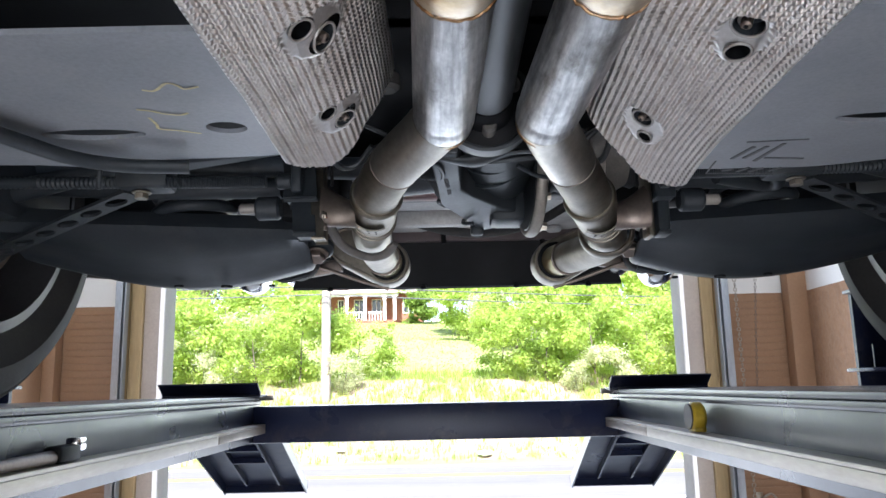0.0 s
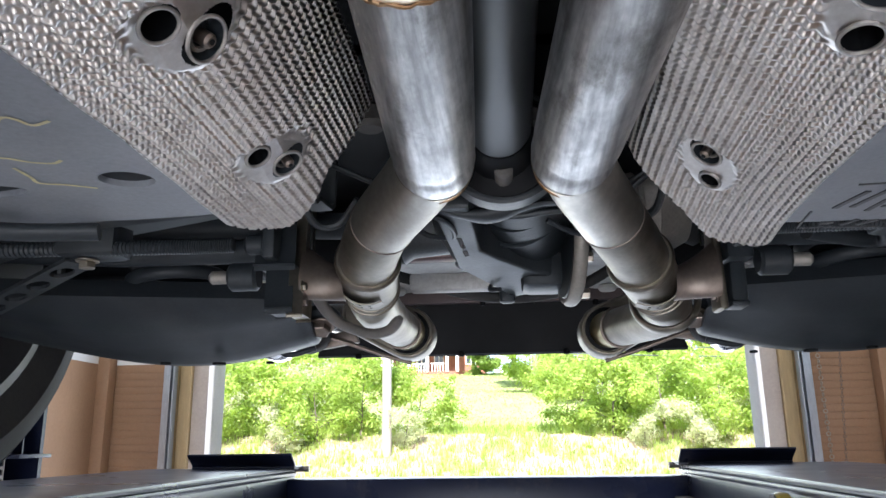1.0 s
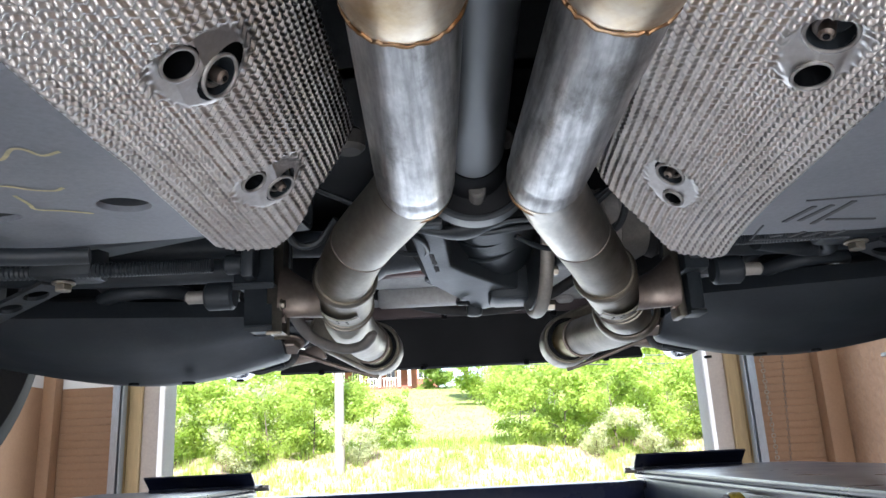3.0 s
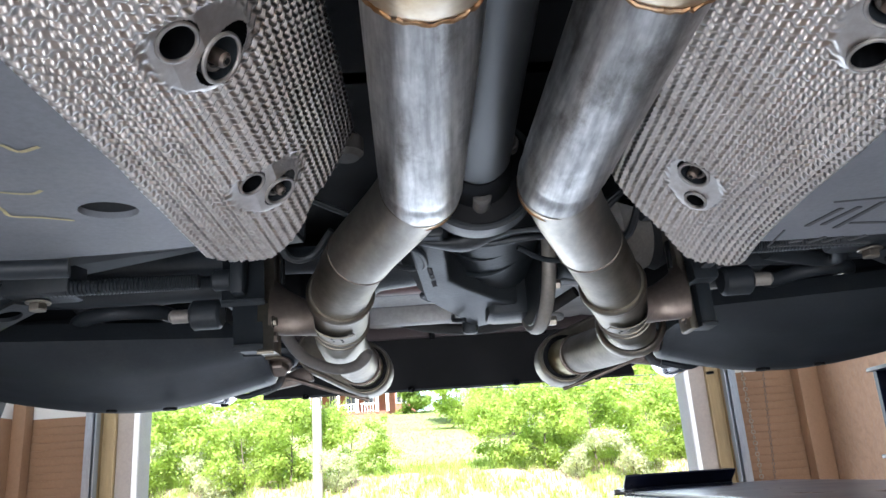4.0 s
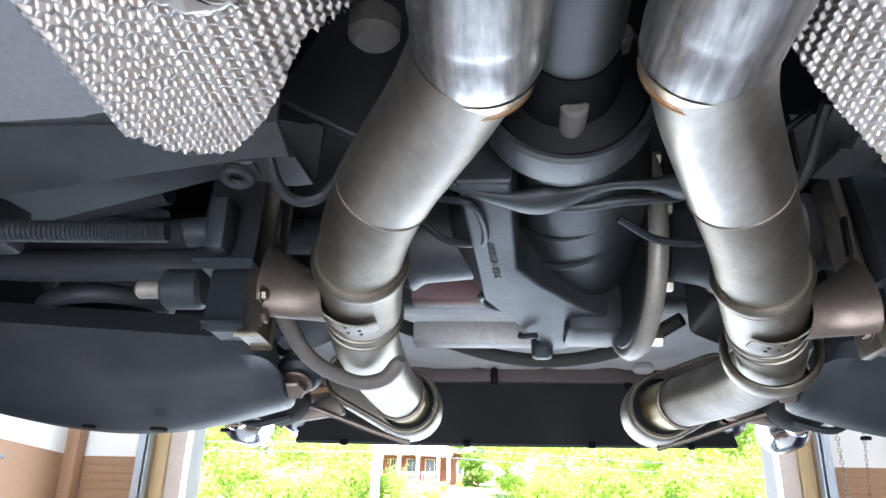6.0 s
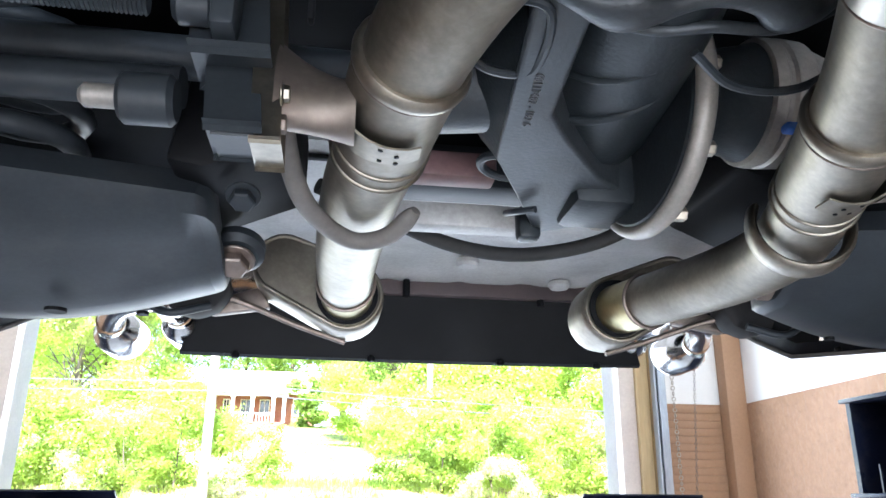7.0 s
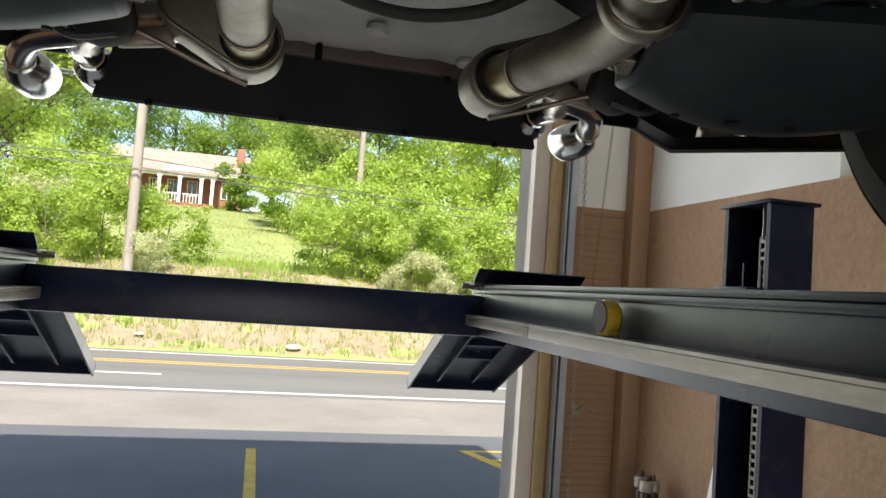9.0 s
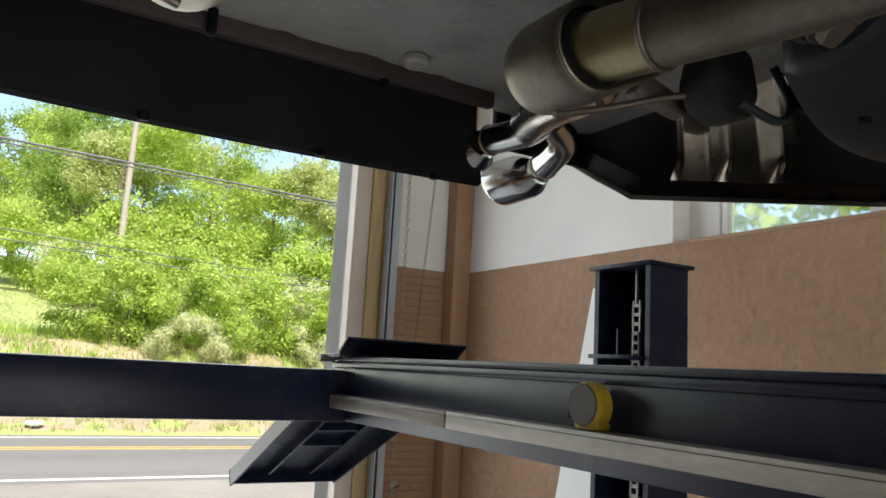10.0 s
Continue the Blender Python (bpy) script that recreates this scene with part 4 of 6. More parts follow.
heat_shield(-1, 1.8215, 0.0, lambda y: -0.171 - 0.002 * max(0, (y - 0.7) / 0.2),
            [(-0.22, 0.862), (-0.170, 0.866), (-0.154, 0.880), (-0.135, 0.884), (-0.118, 0.872), (-0.096, 0.846), (-0.086, 0.860), (-0.076, 0.877), (-0.05, 0.90)],
            [((-0.115, 0.634, 0.0078), (-0.104, 0.655, 0.0098)), ((-0.1195, 0.770, 0.0068), (-0.1085, 0.791, 0.0085))],
            [(0.0, 0.0), (0.012, -0.001), (0.040, 0.002), (0.052, 0.007), (0.064, 0.016), (0.078, 0.036), (0.088, 0.060), (0.099, 0.095)])
heat_shield(1, 1.8230, 0.009, lambda y: 0.206 + 0.011 * max(0, min(1, (y - 0.65) / 0.25)),
            [(0.26, 0.948), (0.207, 0.945), (0.178, 0.938), (0.164, 0.928), (0.150, 0.912), (0.130, 0.900), (0.107, 0.886), (0.07, 0.88)],
            [((0.161, 0.655, 0.0080), (0.159, 0.630, 0.0100)), ((0.150, 0.843, 0.0062), (0.1435, 0.821, 0.0088))],
            [(0.0, 0.0), (0.012, -0.001), (0.046, 0.003), (0.064, 0.010), (0.088, 0.028), (0.102, 0.042), (0.114, 0.072), (0.120, 0.100)])

# ---- drive shaft, differential ----
part("drive_shaft", tube([(0.040, -1.5, 1.985), (0.018, 0.30, 1.925), (0.018, 0.915, 1.906), (0.018, 0.925, 1.906)], [0.0245, 0.0245, 0.0245, 0.022], 36), "shaft", car, "grey drive shaft tube")
q = tube([(0.018, 0.923, 1.906), (0.018, 0.930, 1.906), (0.018, 0.940, 1.906), (0.018, 0.955, 1.908), (0.020, 0.962, 1.910), (0.020, 0.985, 1.911)], [0.0235, 0.026, 0.026, 0.030, 0.044, 0.046], 36)
part("shaft_coupling", q, "black", car)
for k in range(3):
    a = 2 * math.pi * k / 3 - math.pi / 2
    part("coupling_bolt", cyl((0.020 + 0.030 * math.cos(a), 0.955, 1.911 + 0.030 * math.sin(a)), (0, 1, 0), 0.0075, 0.03, 16, bevel=0.002), "hanger", car)
diff = part("differential", tube([(0.030, 0.985, 1.915), (0.032, 1.03, 1.917), (0.038, 1.07, 1.922), (0.042, 1.12, 1.926), (0.044, 1.21, 1.926), (0.044, 1.27, 1.926), (0.044, 1.295, 1.928)],
                                 [0.034, 0.042, 0.047, 0.052, 0.058, 0.056, 0.040], 40), "cast_dark", car, "cast aluminium differential with moulded numbers")
q = loft([[(0.020 + r * math.cos(a), y, 1.914 + r * math.sin(a)) for a in (2 * math.pi * k / 64 for k in range(64))] for y, r in ((0.968, 0.0500), (0.970, 0.0525), (0.992, 0.0520), (0.998, 0.0500), (0.998, 0.0455), (0.968, 0.0470), (0.968, 0.0500))], 0, None, True)
part("front_ring", q, "cast", diff, "oily cast ring")
part("front_collar", tube([(0.021, 0.990, 1.914), (0.022, 1.008, 1.915), (0.024, 1.022, 1.916)], [0.047, 0.046, 0.040], 40, False), "cast_dark", diff)


# the web with the cast numbers runs back, then bends across to the flange: a flat lower face with soft edges
def web_z(y):
    return 1.8715 - 0.09 * (y - 1.03)


def webbing(outline, height, bevel):
    q = bmesh.new()
    low = [q.verts.new((x, y, web_z(y))) for x, y in outline]
    top = [q.verts.new((x + 0.004, y, web_z(y) + height)) for x, y in outline]
    n = len(low)
    f = q.faces.new(low[::-1])
    for i in range(n):
        q.faces.new((low[i], low[(i + 1) % n], top[(i + 1) % n], top[i]))
    q.faces.new(top)
    bmesh.ops.recalc_face_normals(q, faces=q.faces)
    bmesh.ops.bevel(q, geom=list(f.edges), offset=bevel, segments=3, affect='EDGES', profile=0.6)
    return q


web = part("casting_web", webbing([(-0.046, 1.012), (-0.012, 1.012), (-0.009, 1.075), (-0.006, 1.132), (0.012, 1.160), (0.052, 1.210), (0.090, 1.238), (0.092, 1.275), (0.030, 1.308), (0.022, 1.300), (-0.004, 1.245), (-0.032, 1.190), (-0.038, 1.110)], 0.055, 0.0035), "cast", diff, "cast web with raised numbers")
q = bmesh.new()
rows = []
for j in range(13):
    t = j / 12
    y = 1.05 + 0.20 * t
    b = math.sin(math.pi * t)
    x0 = -0.043 + 0.012 * min(1, t * 1.4) + 0.028 * max(0, t - 0.7) / 0.3
    rows.append([(x0, y, web_z(y) + 0.004), (x0 - 0.008 * b, y + 0.002, web_z(y) + 0.012), (x0 - 0.018 * b, y + 0.006, web_z(y) + 0.024), (x0 - 0.023 * b, y + 0.010, web_z(y) + 0.040), (x0 - 0.020 * b, y + 0.010, web_z(y) + 0.060)])
loft(rows, 0.004, q)
part("side_flank", q, "cast_dark", diff)
part("oil_sump", box(0.036, 0.093, 1.224, 1.288, 1.8425, 1.90, 0.010), "cast_dark", diff)
part("drain_boss", box(0.010, 0.030, 1.296, 1.314, 1.838, 1.868, 0.005), "cast_dark", diff)
part("drain_plug", cyl((0.074, 1.288, 1.852), (0, 1, -0.4), 0.009, 0.008, 6, bevel=0.002), "cast_tan", diff)
q = torus((0.092, 1.214, 1.910), (1, 0.08, 0), 0.087, 0.0062, 72, 12, wide=1.25)
part("side_flange", q, "cast_tan", diff, "tan cast flange ring")
part("side_cover", cyl((0.090, 1.214, 1.910), (1, 0.08, 0), 0.086, 0.012, 56, bevel=0.004), "cast_dark", diff)
for k in range(9):
    a = 2 * math.pi * (k + 0.5) / 9
    part("flange_bolt", cyl((0.104, 1.214 + 0.084 * math.cos(a), 1.910 + 0.084 * math.sin(a)), (1, 0, 0), 0.0055, 0.012, 6, bevel=0.001), "bolt", diff)
# pressed swoops that fan out from the web across the housing
for k, (y0, rr, th) in enumerate(((1.082, 0.0475, 0.0030), (1.128, 0.0515, 0.0034))):
    P = [(0.036 + rr * math.cos(a), y0 + 0.030 * math.sin(a * 0.5) - 0.022 * math.cos(a), 1.924 + rr * math.sin(a)) for a in (radians(195 + 11 * i) for i in range(14))]
    part("casting_rib", tube(P, [th * (0.4 + 0.6 * math.sin(math.pi * i / 13)) for i in range(14)], 10), "cast_dark", diff)
M["ink"] = material("raised_casting_mark", (0.05, 0.05, 0.052), (0.04, 0.04, 0.042), 0.6)


def text(body, size, m, mat, parent):
    cu = bpy.data.curves.new("marking", 'FONT')
    cu.body, cu.size, cu.extrude, cu.align_x, cu.align_y = body, size, 0.0006, 'CENTER', 'CENTER'
    tmp = bpy.data.objects.new("tmp", cu)
    scene.collection.objects.link(tmp)
    bpy.context.view_layer.update()
    me = bpy.data.meshes.new_from_object(tmp.evaluated_get(bpy.context.evaluated_depsgraph_get()))
    bpy.data.objects.remove(tmp)
    me.transform(m)
    me.materials.append(M[mat])
    ob = new("cast_marking", me)
    ob.parent = parent
    return ob


mark = Matrix.Translation((-0.0235, 1.118, 1.8634)) @ Matrix.Rotation(radians(-5.14), 4, 'X') @ Matrix.Rotation(radians(-5), 4, 'Z') @ Matrix.Rotation(radians(90), 4, 'Z') @ Matrix.Rotation(radians(180), 4, 'X')
text("60117402 - 192 6", 0.0078, mark, "ink", web)

# output joint with its clamp and blue tag
q = tube([(0.146, 1.17, 1.905), (0.148, 1.17, 1.905), (0.156, 1.17, 1.905), (0.158, 1.17, 1.905), (0.161, 1.17, 1.905), (0.163, 1.17, 1.905), (0.178, 1.17, 1.905), (0.181, 1.17, 1.905), (0.20, 1.17, 1.905), (0.22, 1.172, 1.905)], [0.040, 0.046, 0.047, 0.045, 0.045, 0.047, 0.046, 0.043, 0.036, 0.025], 36)
jt = part("axle_joint", q, "cast_tan", car, "tan constant-velocity joint")
part("joint_flange", tube([(0.100, 1.17, 1.905), (0.110, 1.17, 1.905), (0.118, 1.17, 1.905), (0.138, 1.17, 1.905), (0.146, 1.17, 1.905)], [0.030, 0.040, 0.036, 0.040, 0.043], 36), "cast_dark", jt, "dark joint flange")
part("joint_boot", tube([(0.21, 1.172, 1.905), (0.22, 1.172, 1.905), (0.235, 1.173, 1.905), (0.25, 1.175, 1.905), (0.27, 1.176, 1.905)], [0.030, 0.034, 0.026, 0.028, 0.018], 24), "rubber", jt)
part("paint_tag", box(0.150, 0.175, 1.125, 1.135, 1.862, 1.868, 0.002), "blue_tag", jt, "blue plastic tag")
part("half_shaft", tube([(0.26, 1.176, 1.905), (0.66, 1.2, 1.93)], 0.015, 20), "arm", car)
part("axle_joint", tube([(-0.035, 1.17, 1.905), (-0.08, 1.17, 1.905), (-0.09, 1.17, 1.905), (-0.12, 1.172, 1.905)], [0.034, 0.038, 0.044, 0.030], 28), "cast", car)
part("half_shaft", tube([(-0.11, 1.172, 1.905), (-0.66, 1.2, 1.93)], 0.015, 20), "arm", car)

# subframe arch in front of the differential
q = bmesh.new()
A = smooth_path([(-0.16, 0.995, 1.925), (-0.09, 1.010, 1.895), (-0.045, 1.022, 1.875), (-0.012, 1.034, 1.872), (0.016, 1.036, 1.874), (0.050, 1.028, 1.878), (0.080, 1.030, 1.880), (0.105, 1.038, 1.884), (0.130, 1.036, 1.896), (0.17, 1.015, 1.92)], 8)
tube(A, [0.0042 + 0.011 * math.exp(-((p.x - 0.008) / 0.022) ** 2) + 0.012 * math.exp(-((p.x - 0.105) / 0.022) ** 2) for p in A], 20, True, q, squash=0.55)
tube(smooth_path([(0.0, 1.048, 1.876), (0.030, 1.052, 1.875), (0.060, 1.047, 1.877), (0.100, 1.050, 1.882), (0.135, 1.044, 1.896), (0.16, 1.030, 1.915)], 8), 0.0036, 12, True, q)
part("subframe_arch", q, "cast", car, "cast subframe arch")
for pts in ([(-0.06, 1.035, 1.875), (-0.035, 1.035, 1.868), (-0.030, 1.09, 1.868), (-0.055, 1.10, 1.872), (-0.075, 1.095, 1.885)], [(0.06, 1.07, 1.875), (0.09, 1.085, 1.865), (0.13, 1.082, 1.865), (0.16, 1.06, 1.88)],
            [(0.0, 1.30, 1.86), (0.0, 1.265, 1.848), (0.012, 1.25, 1.845)]):
    part("breather_line", tube(smooth_path(pts, 6), 0.0028, 8), "arm", car)
part("filler_loop", torus((-0.018, 1.225, 1.868), (0.2, 0, 1), 0.018, 0.0035, 24, 8), "arm", car)
part("brake_hose", tube(smooth_path([(-0.16, 1.36, 1.90), (-0.09, 1.40, 1.885), (-0.02, 1.43, 1.872), (0.05, 1.44, 1.870), (0.12, 1.42, 1.88), (0.17, 1.38, 1.90)], 8), 0.0075, 14), "rubber", car, "black rubber hose")
part("tow_bar", box(-0.11, 0.04, 1.36, 1.385, 1.868, 1.892, 0.004), "floorpan", car, "bare alloy bar")


# ---- exhaust ----
def along(P, y):
    """Index of the first point past y."""
    return next(i for i, p in enumerate(P) if p.y >= y)


def exhaust(s, x0, x1, R0, joint, rib1, rib2, tips):
    """One side of the exhaust: the big pipe from x0 to x1, then a bent run through the joint points, a canister and two tips."""
    def axis(y):
        k = max(0.3, y) - 0.5
        return Vector((x0 + (x1 - x0) * k / 0.4, y, 1.886 - 0.067 * k))
    run = (axis(0.9) - axis(0.5)).normalized()
    ys = [-1.2, 0.3, 0.45, 0.60, 0.652, 0.72, 0.78, 0.838, 0.842, 0.846, 0.850, 0.858, 0.870, 0.880, 0.887]
    rs = [R0] * 8 + [R0 - 0.0004, R0 - 0.0011, R0 - 0.0004, R0 - 0.0001, R0 - 0.0012, R0 - 0.0042, R0 - 0.0075]
    big = part("exhaust_pipe", tube([axis(y) for y in ys], rs, 56), "steel_pipe", car, "bare stainless exhaust pipe with a welded neck")
    part("flared_pipe", tube([axis(y) for y in (0.651, 0.646, 0.630, 0.60, 0.45, -0.3)], [R0 + 0.0003, R0 + 0.0016, R0 + 0.0030, R0 + 0.0034, R0 + 0.0034, R0 + 0.0034], 56), "weld_tint", big, "heat-tinted flared pipe")
    bead = bmesh.new()
    c, u = axis(0.652), run.orthogonal().normalized()
    w = run.cross(u)
    rg = random.Random(7 + s)
    ring = [c + (R0 + 0.0006) * (math.cos(a) * u + math.sin(a) * w) + run * rg.uniform(-0.0012, 0.0012) for a in (2 * math.pi * k / 70 for k in range(70))]
    tube(ring + ring[:1], [0.0009 + 0.0006 * rg.random() for _ in range(71)], 7, False, bead)
    part("weld_bead", bead, "weld", big, "rusty orange weld bead")
    part("weld_bead", torus(axis(0.8835), run, R0 - 0.0047, 0.0014, 60, 8), "weld", big, "orange tinted weld bead")
    part("tint_band", tube([axis(0.8725), axis(0.8775), axis(0.8825)], [R0 - 0.0012, R0 - 0.0027, R0 - 0.0044], 56, False), "weld_tint", big, "gold and orange heat tint")
    P = smooth_path(joint, 10)
    R = 0.0265
    k1, k2, k3, k4 = along(P, 0.962), along(P, rib1 - 0.006), along(P, rib2 + 0.006), along(P, 1.422)
    jog = part("bend_pipe", tube(P[:k2 + 2], R, 48), "steel_tan", big, "tan heat-stained bent pipe")
    part("weld_seam", torus(P[k1], P[k1 + 1] - P[k1 - 1], R, 0.0010, 56, 8), "steel_dark", jog)
    part("bright_neck", tube(P[2:k1 + 1], R + 0.0003, 48, False), "steel_neck", jog, "bright sleeve of stainless pipe")
    S = P[k2:k3 + 1]
    n = len(S) - 1
    RS = [R + 0.0030] + [R + 0.0022 - 0.0016 * i / n for i in range(1, n)] + [R + 0.0012]
    clamp = part("pipe_clamp", tube(S, RS, 48), "steel_tan", big, "stainless clamp sleeve with a stamped tab")
    part("clamp_rib", torus(S[0], S[1] - P[k2 - 1], R + 0.0010, 0.0032, 60, 10, wide=1.7), "steel_tan", clamp)
    # thin darker ring paints the shading line below the rolled rib
    part("rib_shade_line", torus(S[1], S[2] - S[0], R + 0.0020, 0.0011, 60, 8), "steel_dark", clamp)
    for k, r in ((-3, 0.0016), (-1, 0.0020)):
        part("clamp_rib", torus(S[k], S[-1] - S[-3], R + 0.0006, r, 60, 8), "steel_tan", clamp)
    c = S[n // 2]
    rows = []
    for i in range(9):
        a = radians(192 + 13 * i)
        rr = R + 0.0040
        rows.append([(c.x + s * rr * math.cos(a) * -1, c.y + d, c.z + rr * math.sin(a)) for d in (-0.015 + 0.001 * i, 0.015 - 0.001 * i)])
    q = bmesh.new()
    loft(rows, 0.0012, q)
    tab = part("clamp_tab", q, "steel_tan", clamp, "stamped clamp tab")
    for i, d in ((5, -0.006), (5, 0.006), (6.2, -0.001), (6.2, 0.007)):
        a = radians(192 + 13 * i)
        part("stamped_dot", cyl((c.x - s * (R + 0.0046) * math.cos(a), c.y + d, c.z + (R + 0.0046) * math.sin(a)), (-s * math.cos(a), 0, math.sin(a)), 0.0013, 0.002, 8), "black", clamp)
    part("tail_pipe", tube(P[k3 - 1:], R - 0.0003, 48), "steel_tan", big, "tan stained tail pipe")
    part("pipe_end_ring", torus(P[k4], P[k4 + 1] - P[k4 - 1], R + 0.0008, 0.0020, 56, 8), "steel_dark", big)
    # sleeve that carries the painted yellow reflection of the outdoors
    part("bright_end", tube(P[k4:], R + 0.0004, 48, False), "gold_reflect_steel", big, "pipe end with the yellow outdoor reflection in its colour")
    e = P[-1]
    ex, ez = e.x, e.z
    # flat oval canister that takes the pipe end, and the tube from it to the tips
    W, H, Y0 = 0.066, 0.030, e.y - 0.006

    def stadium(dy, r, n=14):
        lean = -math.atan2(H, W)
        a0 = [-math.pi / 2 - lean + math.pi * k / n for k in range(n + 1)]
        pts = [(ex + s * W + s * 0.86 * r * math.cos(a), Y0 + dy, ez + H + 0.86 * r * math.sin(a)) for a in a0]
        return pts + [(ex - s * r * math.cos(a), Y0 + dy, ez - r * math.sin(a)) for a in a0]
    q = bmesh.new()
    loft([stadium(d, r) for d, r in ((0.016, 0.029), (0.004, 0.0305), (-0.003, 0.0325), (-0.005, 0.0350), (-0.002, 0.0375), (0.008, 0.0385), (0.050, 0.0385), (0.064, 0.035), (0.074, 0.026))], 0, q, close=True)
    el = part("tail_canister", q, "steel_tan", big, "flat oval stainless canister with a rolled rim")
    q = bmesh.new()
    q.faces.new([q.verts.new(p) for p in stadium(-0.0035, 0.0345)])
    part("canister_face", q, "steel_tan", el)
    # black disc paints the shaded gap between rim and pipe end
    part("mouth_gap_shade", cyl((ex, Y0 - 0.0045, ez), (0, 1, 0), 0.0318, 0.003, 40, bevel=0.001), "black", el)
    q = bmesh.new()
    q.faces.new([q.verts.new(p) for p in stadium(0.0735, 0.0265)])
    part("canister_back", q, "steel_tan", el)
    rim = stadium(-0.004, 0.0350)
    part("canister_rim", tube(rim + rim[:1], 0.0024, 12, False), "steel_tan", el, "rolled brown steel rim")
    E = smooth_path([(ex + s * W, Y0 + 0.060, ez + H), (ex + s * (W + 0.02), Y0 + 0.095, ez + H + 0.008), (ex + s * (W + 0.07), Y0 + 0.15, ez + H + 0.018), (s * 0.345, 1.76, 1.900), (s * 0.372, 1.84, 1.904)], 8)
    part("link_tube", tube(E, 0.025, 32), "rim_steel", el)
    for tx, ty, tz in tips:
        T = smooth_path([(s * 0.375, 1.80, 1.904), (s * (tx * 0.6 + 0.155), 1.86, 1.902), (s * tx, ty - 0.075, tz + 0.004), (s * tx, ty - 0.04, tz)], 6)
        neck = part("tip_neck", tube(T, 0.021, 28), "chrome", el, "polished tip neck")
        part("weld_bead", torus(T[-8], T[-7] - T[-9], 0.0212, 0.0014, 40, 8), "weld", neck)
        rows = []
        for yy, r in ((ty - 0.065, 0.021), (ty - 0.045, 0.033), (ty - 0.030, 0.0365), (ty + 0.028, 0.0375), (ty + 0.034, 0.0375), (ty + 0.036, 0.036), (ty + 0.032, 0.033), (ty - 0.02, 0.0325)):
            rows.append([(s * tx + r * math.cos(a), yy + 0.012 * math.sin(a), tz + r * math.sin(a)) for a in (2 * math.pi * k / 40 for k in range(40))])
        q = bmesh.new()
        loft(rows, 0, q, close=True)
        part("exhaust_tip", q, "chrome", el, "polished round exhaust tip")
    # hanger cradle round the pipe, open at the top
    h = P[along(P, rib2 + 0.042)]
    if s < 0:
        C = smooth_path([h + Vector((s * dx, dy, dz)) for dx, dy, dz in ((0.047, -0.085, 0.014), (0.047, -0.055, -0.006), (0.036, -0.012, -0.026), (0.010, 0.022, -0.035), (-0.014, 0.016, -0.034), (-0.030, -0.006, -0.024))], 8)
        cradle = tube(C, [0.0062] * (len(C) - 3) + [0.0058, 0.005, 0.0035], 16, squash=0.85)
    else:
        h = P[along(P, 1.178)]
        cradle = torus(h, (0.25, 1, -0.12), 0.0335, 0.0036, 44, 12, (-0.35, math.pi + 0.45), wide=3.0)
    part("hanger_cradle", cradle, "hanger" if s < 0 else "steel_tan", car, "dull brown hanger cradle")
    # damper block with its bracket plate, both leaning back as they rise
    bx, by = c.x + s * 0.058, 1.052 + s * 0.016

    def leaning(xa, xb, d, z0, z1, lean_x, lean_y, bev, bm=None):
        q = bmesh.new()
        bmesh.ops.create_cube(q, size=1)
        for v in q.verts:
            t = v.co.z + 0.5
            v.co = Vector((s * (xa if v.co.x < 0 else xb) + s * lean_x * t + bx, by + (0 if v.co.y < 0 else d) + lean_y * t, z0 + (z1 - z0) * t))
        bmesh.ops.bevel(q, geom=q.edges[:], offset=bev, segments=2, affect='EDGES', profile=0.5)
        return join(bm, q)
    blk = part("damper_block", leaning(0.010, 0.026, 0.033, 1.792, 1.86, 0.009, 0.029, 0.005, leaning(0.010, 0.036, 0.035, 1.832, 1.938, 0.012, 0.045, 0.006)), "arm", car, "dark damper block")
    part("block_foot", leaning(0.010, 0.026, 0.028, 1.788, 1.7925, 0, 0, 0.0015), "arm", blk)
    part("bracket_plate", leaning(-0.001, 0.0075, 0.032, 1.786, 1.935, 0.010, 0.050, 0.003), "steel_tan", blk, "brownish steel bracket plate")
    rows = []
    for i in range(12):
        t = i / 11
        x = c.x + s * (R - 0.006 + (0.060 - R + 0.006) * t)
        hw = 0.020 - 0.006 * math.sin(math.pi * t)
        tall = 0.016 + 0.012 * t ** 1.5
        rows.append([(x, c.y - 0.004 - 0.002 * t + 0.010 * t * math.sin(a) + hw * math.cos(a), c.z - 0.010 + 0.012 * t ** 1.5 + tall * math.sin(a)) for a in (2 * math.pi * k / 22 for k in range(22))])
    q = bmesh.new()
    loft(rows, 0, q, close=True)
    part("bracket_arm", q, "steel_dark", blk, "brown cast bracket arm")
    part("bracket_slot", box(*sorted((bx - s * 0.016, bx - s * 0.013)), by - 0.0145, by - 0.008, 1.842, 1.868, 0.001), "black", blk)
    bolt((bx - s * 0.002, by + 0.004, 1.812), (-s, 0, 0), 0.0042, blk, "bracket_bolt", "steel_tan")
    bolt((bx, by + 0.012, 1.800), (-s, 0, 0), 0.0048, blk, "bracket_bolt", "steel_dark")
    bolt((bx + s * 0.014, by + 0.066, 1.915), (-s, 0, 0), 0.0055, blk, "bracket_bolt", "steel_dark")
    # rod from the elbow to its rubber mount
    part("hanger_rod", tube(smooth_path([(ex + s * 0.0, e.y + 0.035, ez - 0.041), (ex + s * 0.05, e.y + 0.030, ez - 0.026), (ex + s * 0.11, e.y + 0.015, ez - 0.006), (ex + s * 0.15, e.y + 0.0, ez + 0.002)], 8), 0.0032, 12), "steel_dark", big, "steel hanger rod")
    mx = ex + s * 0.15
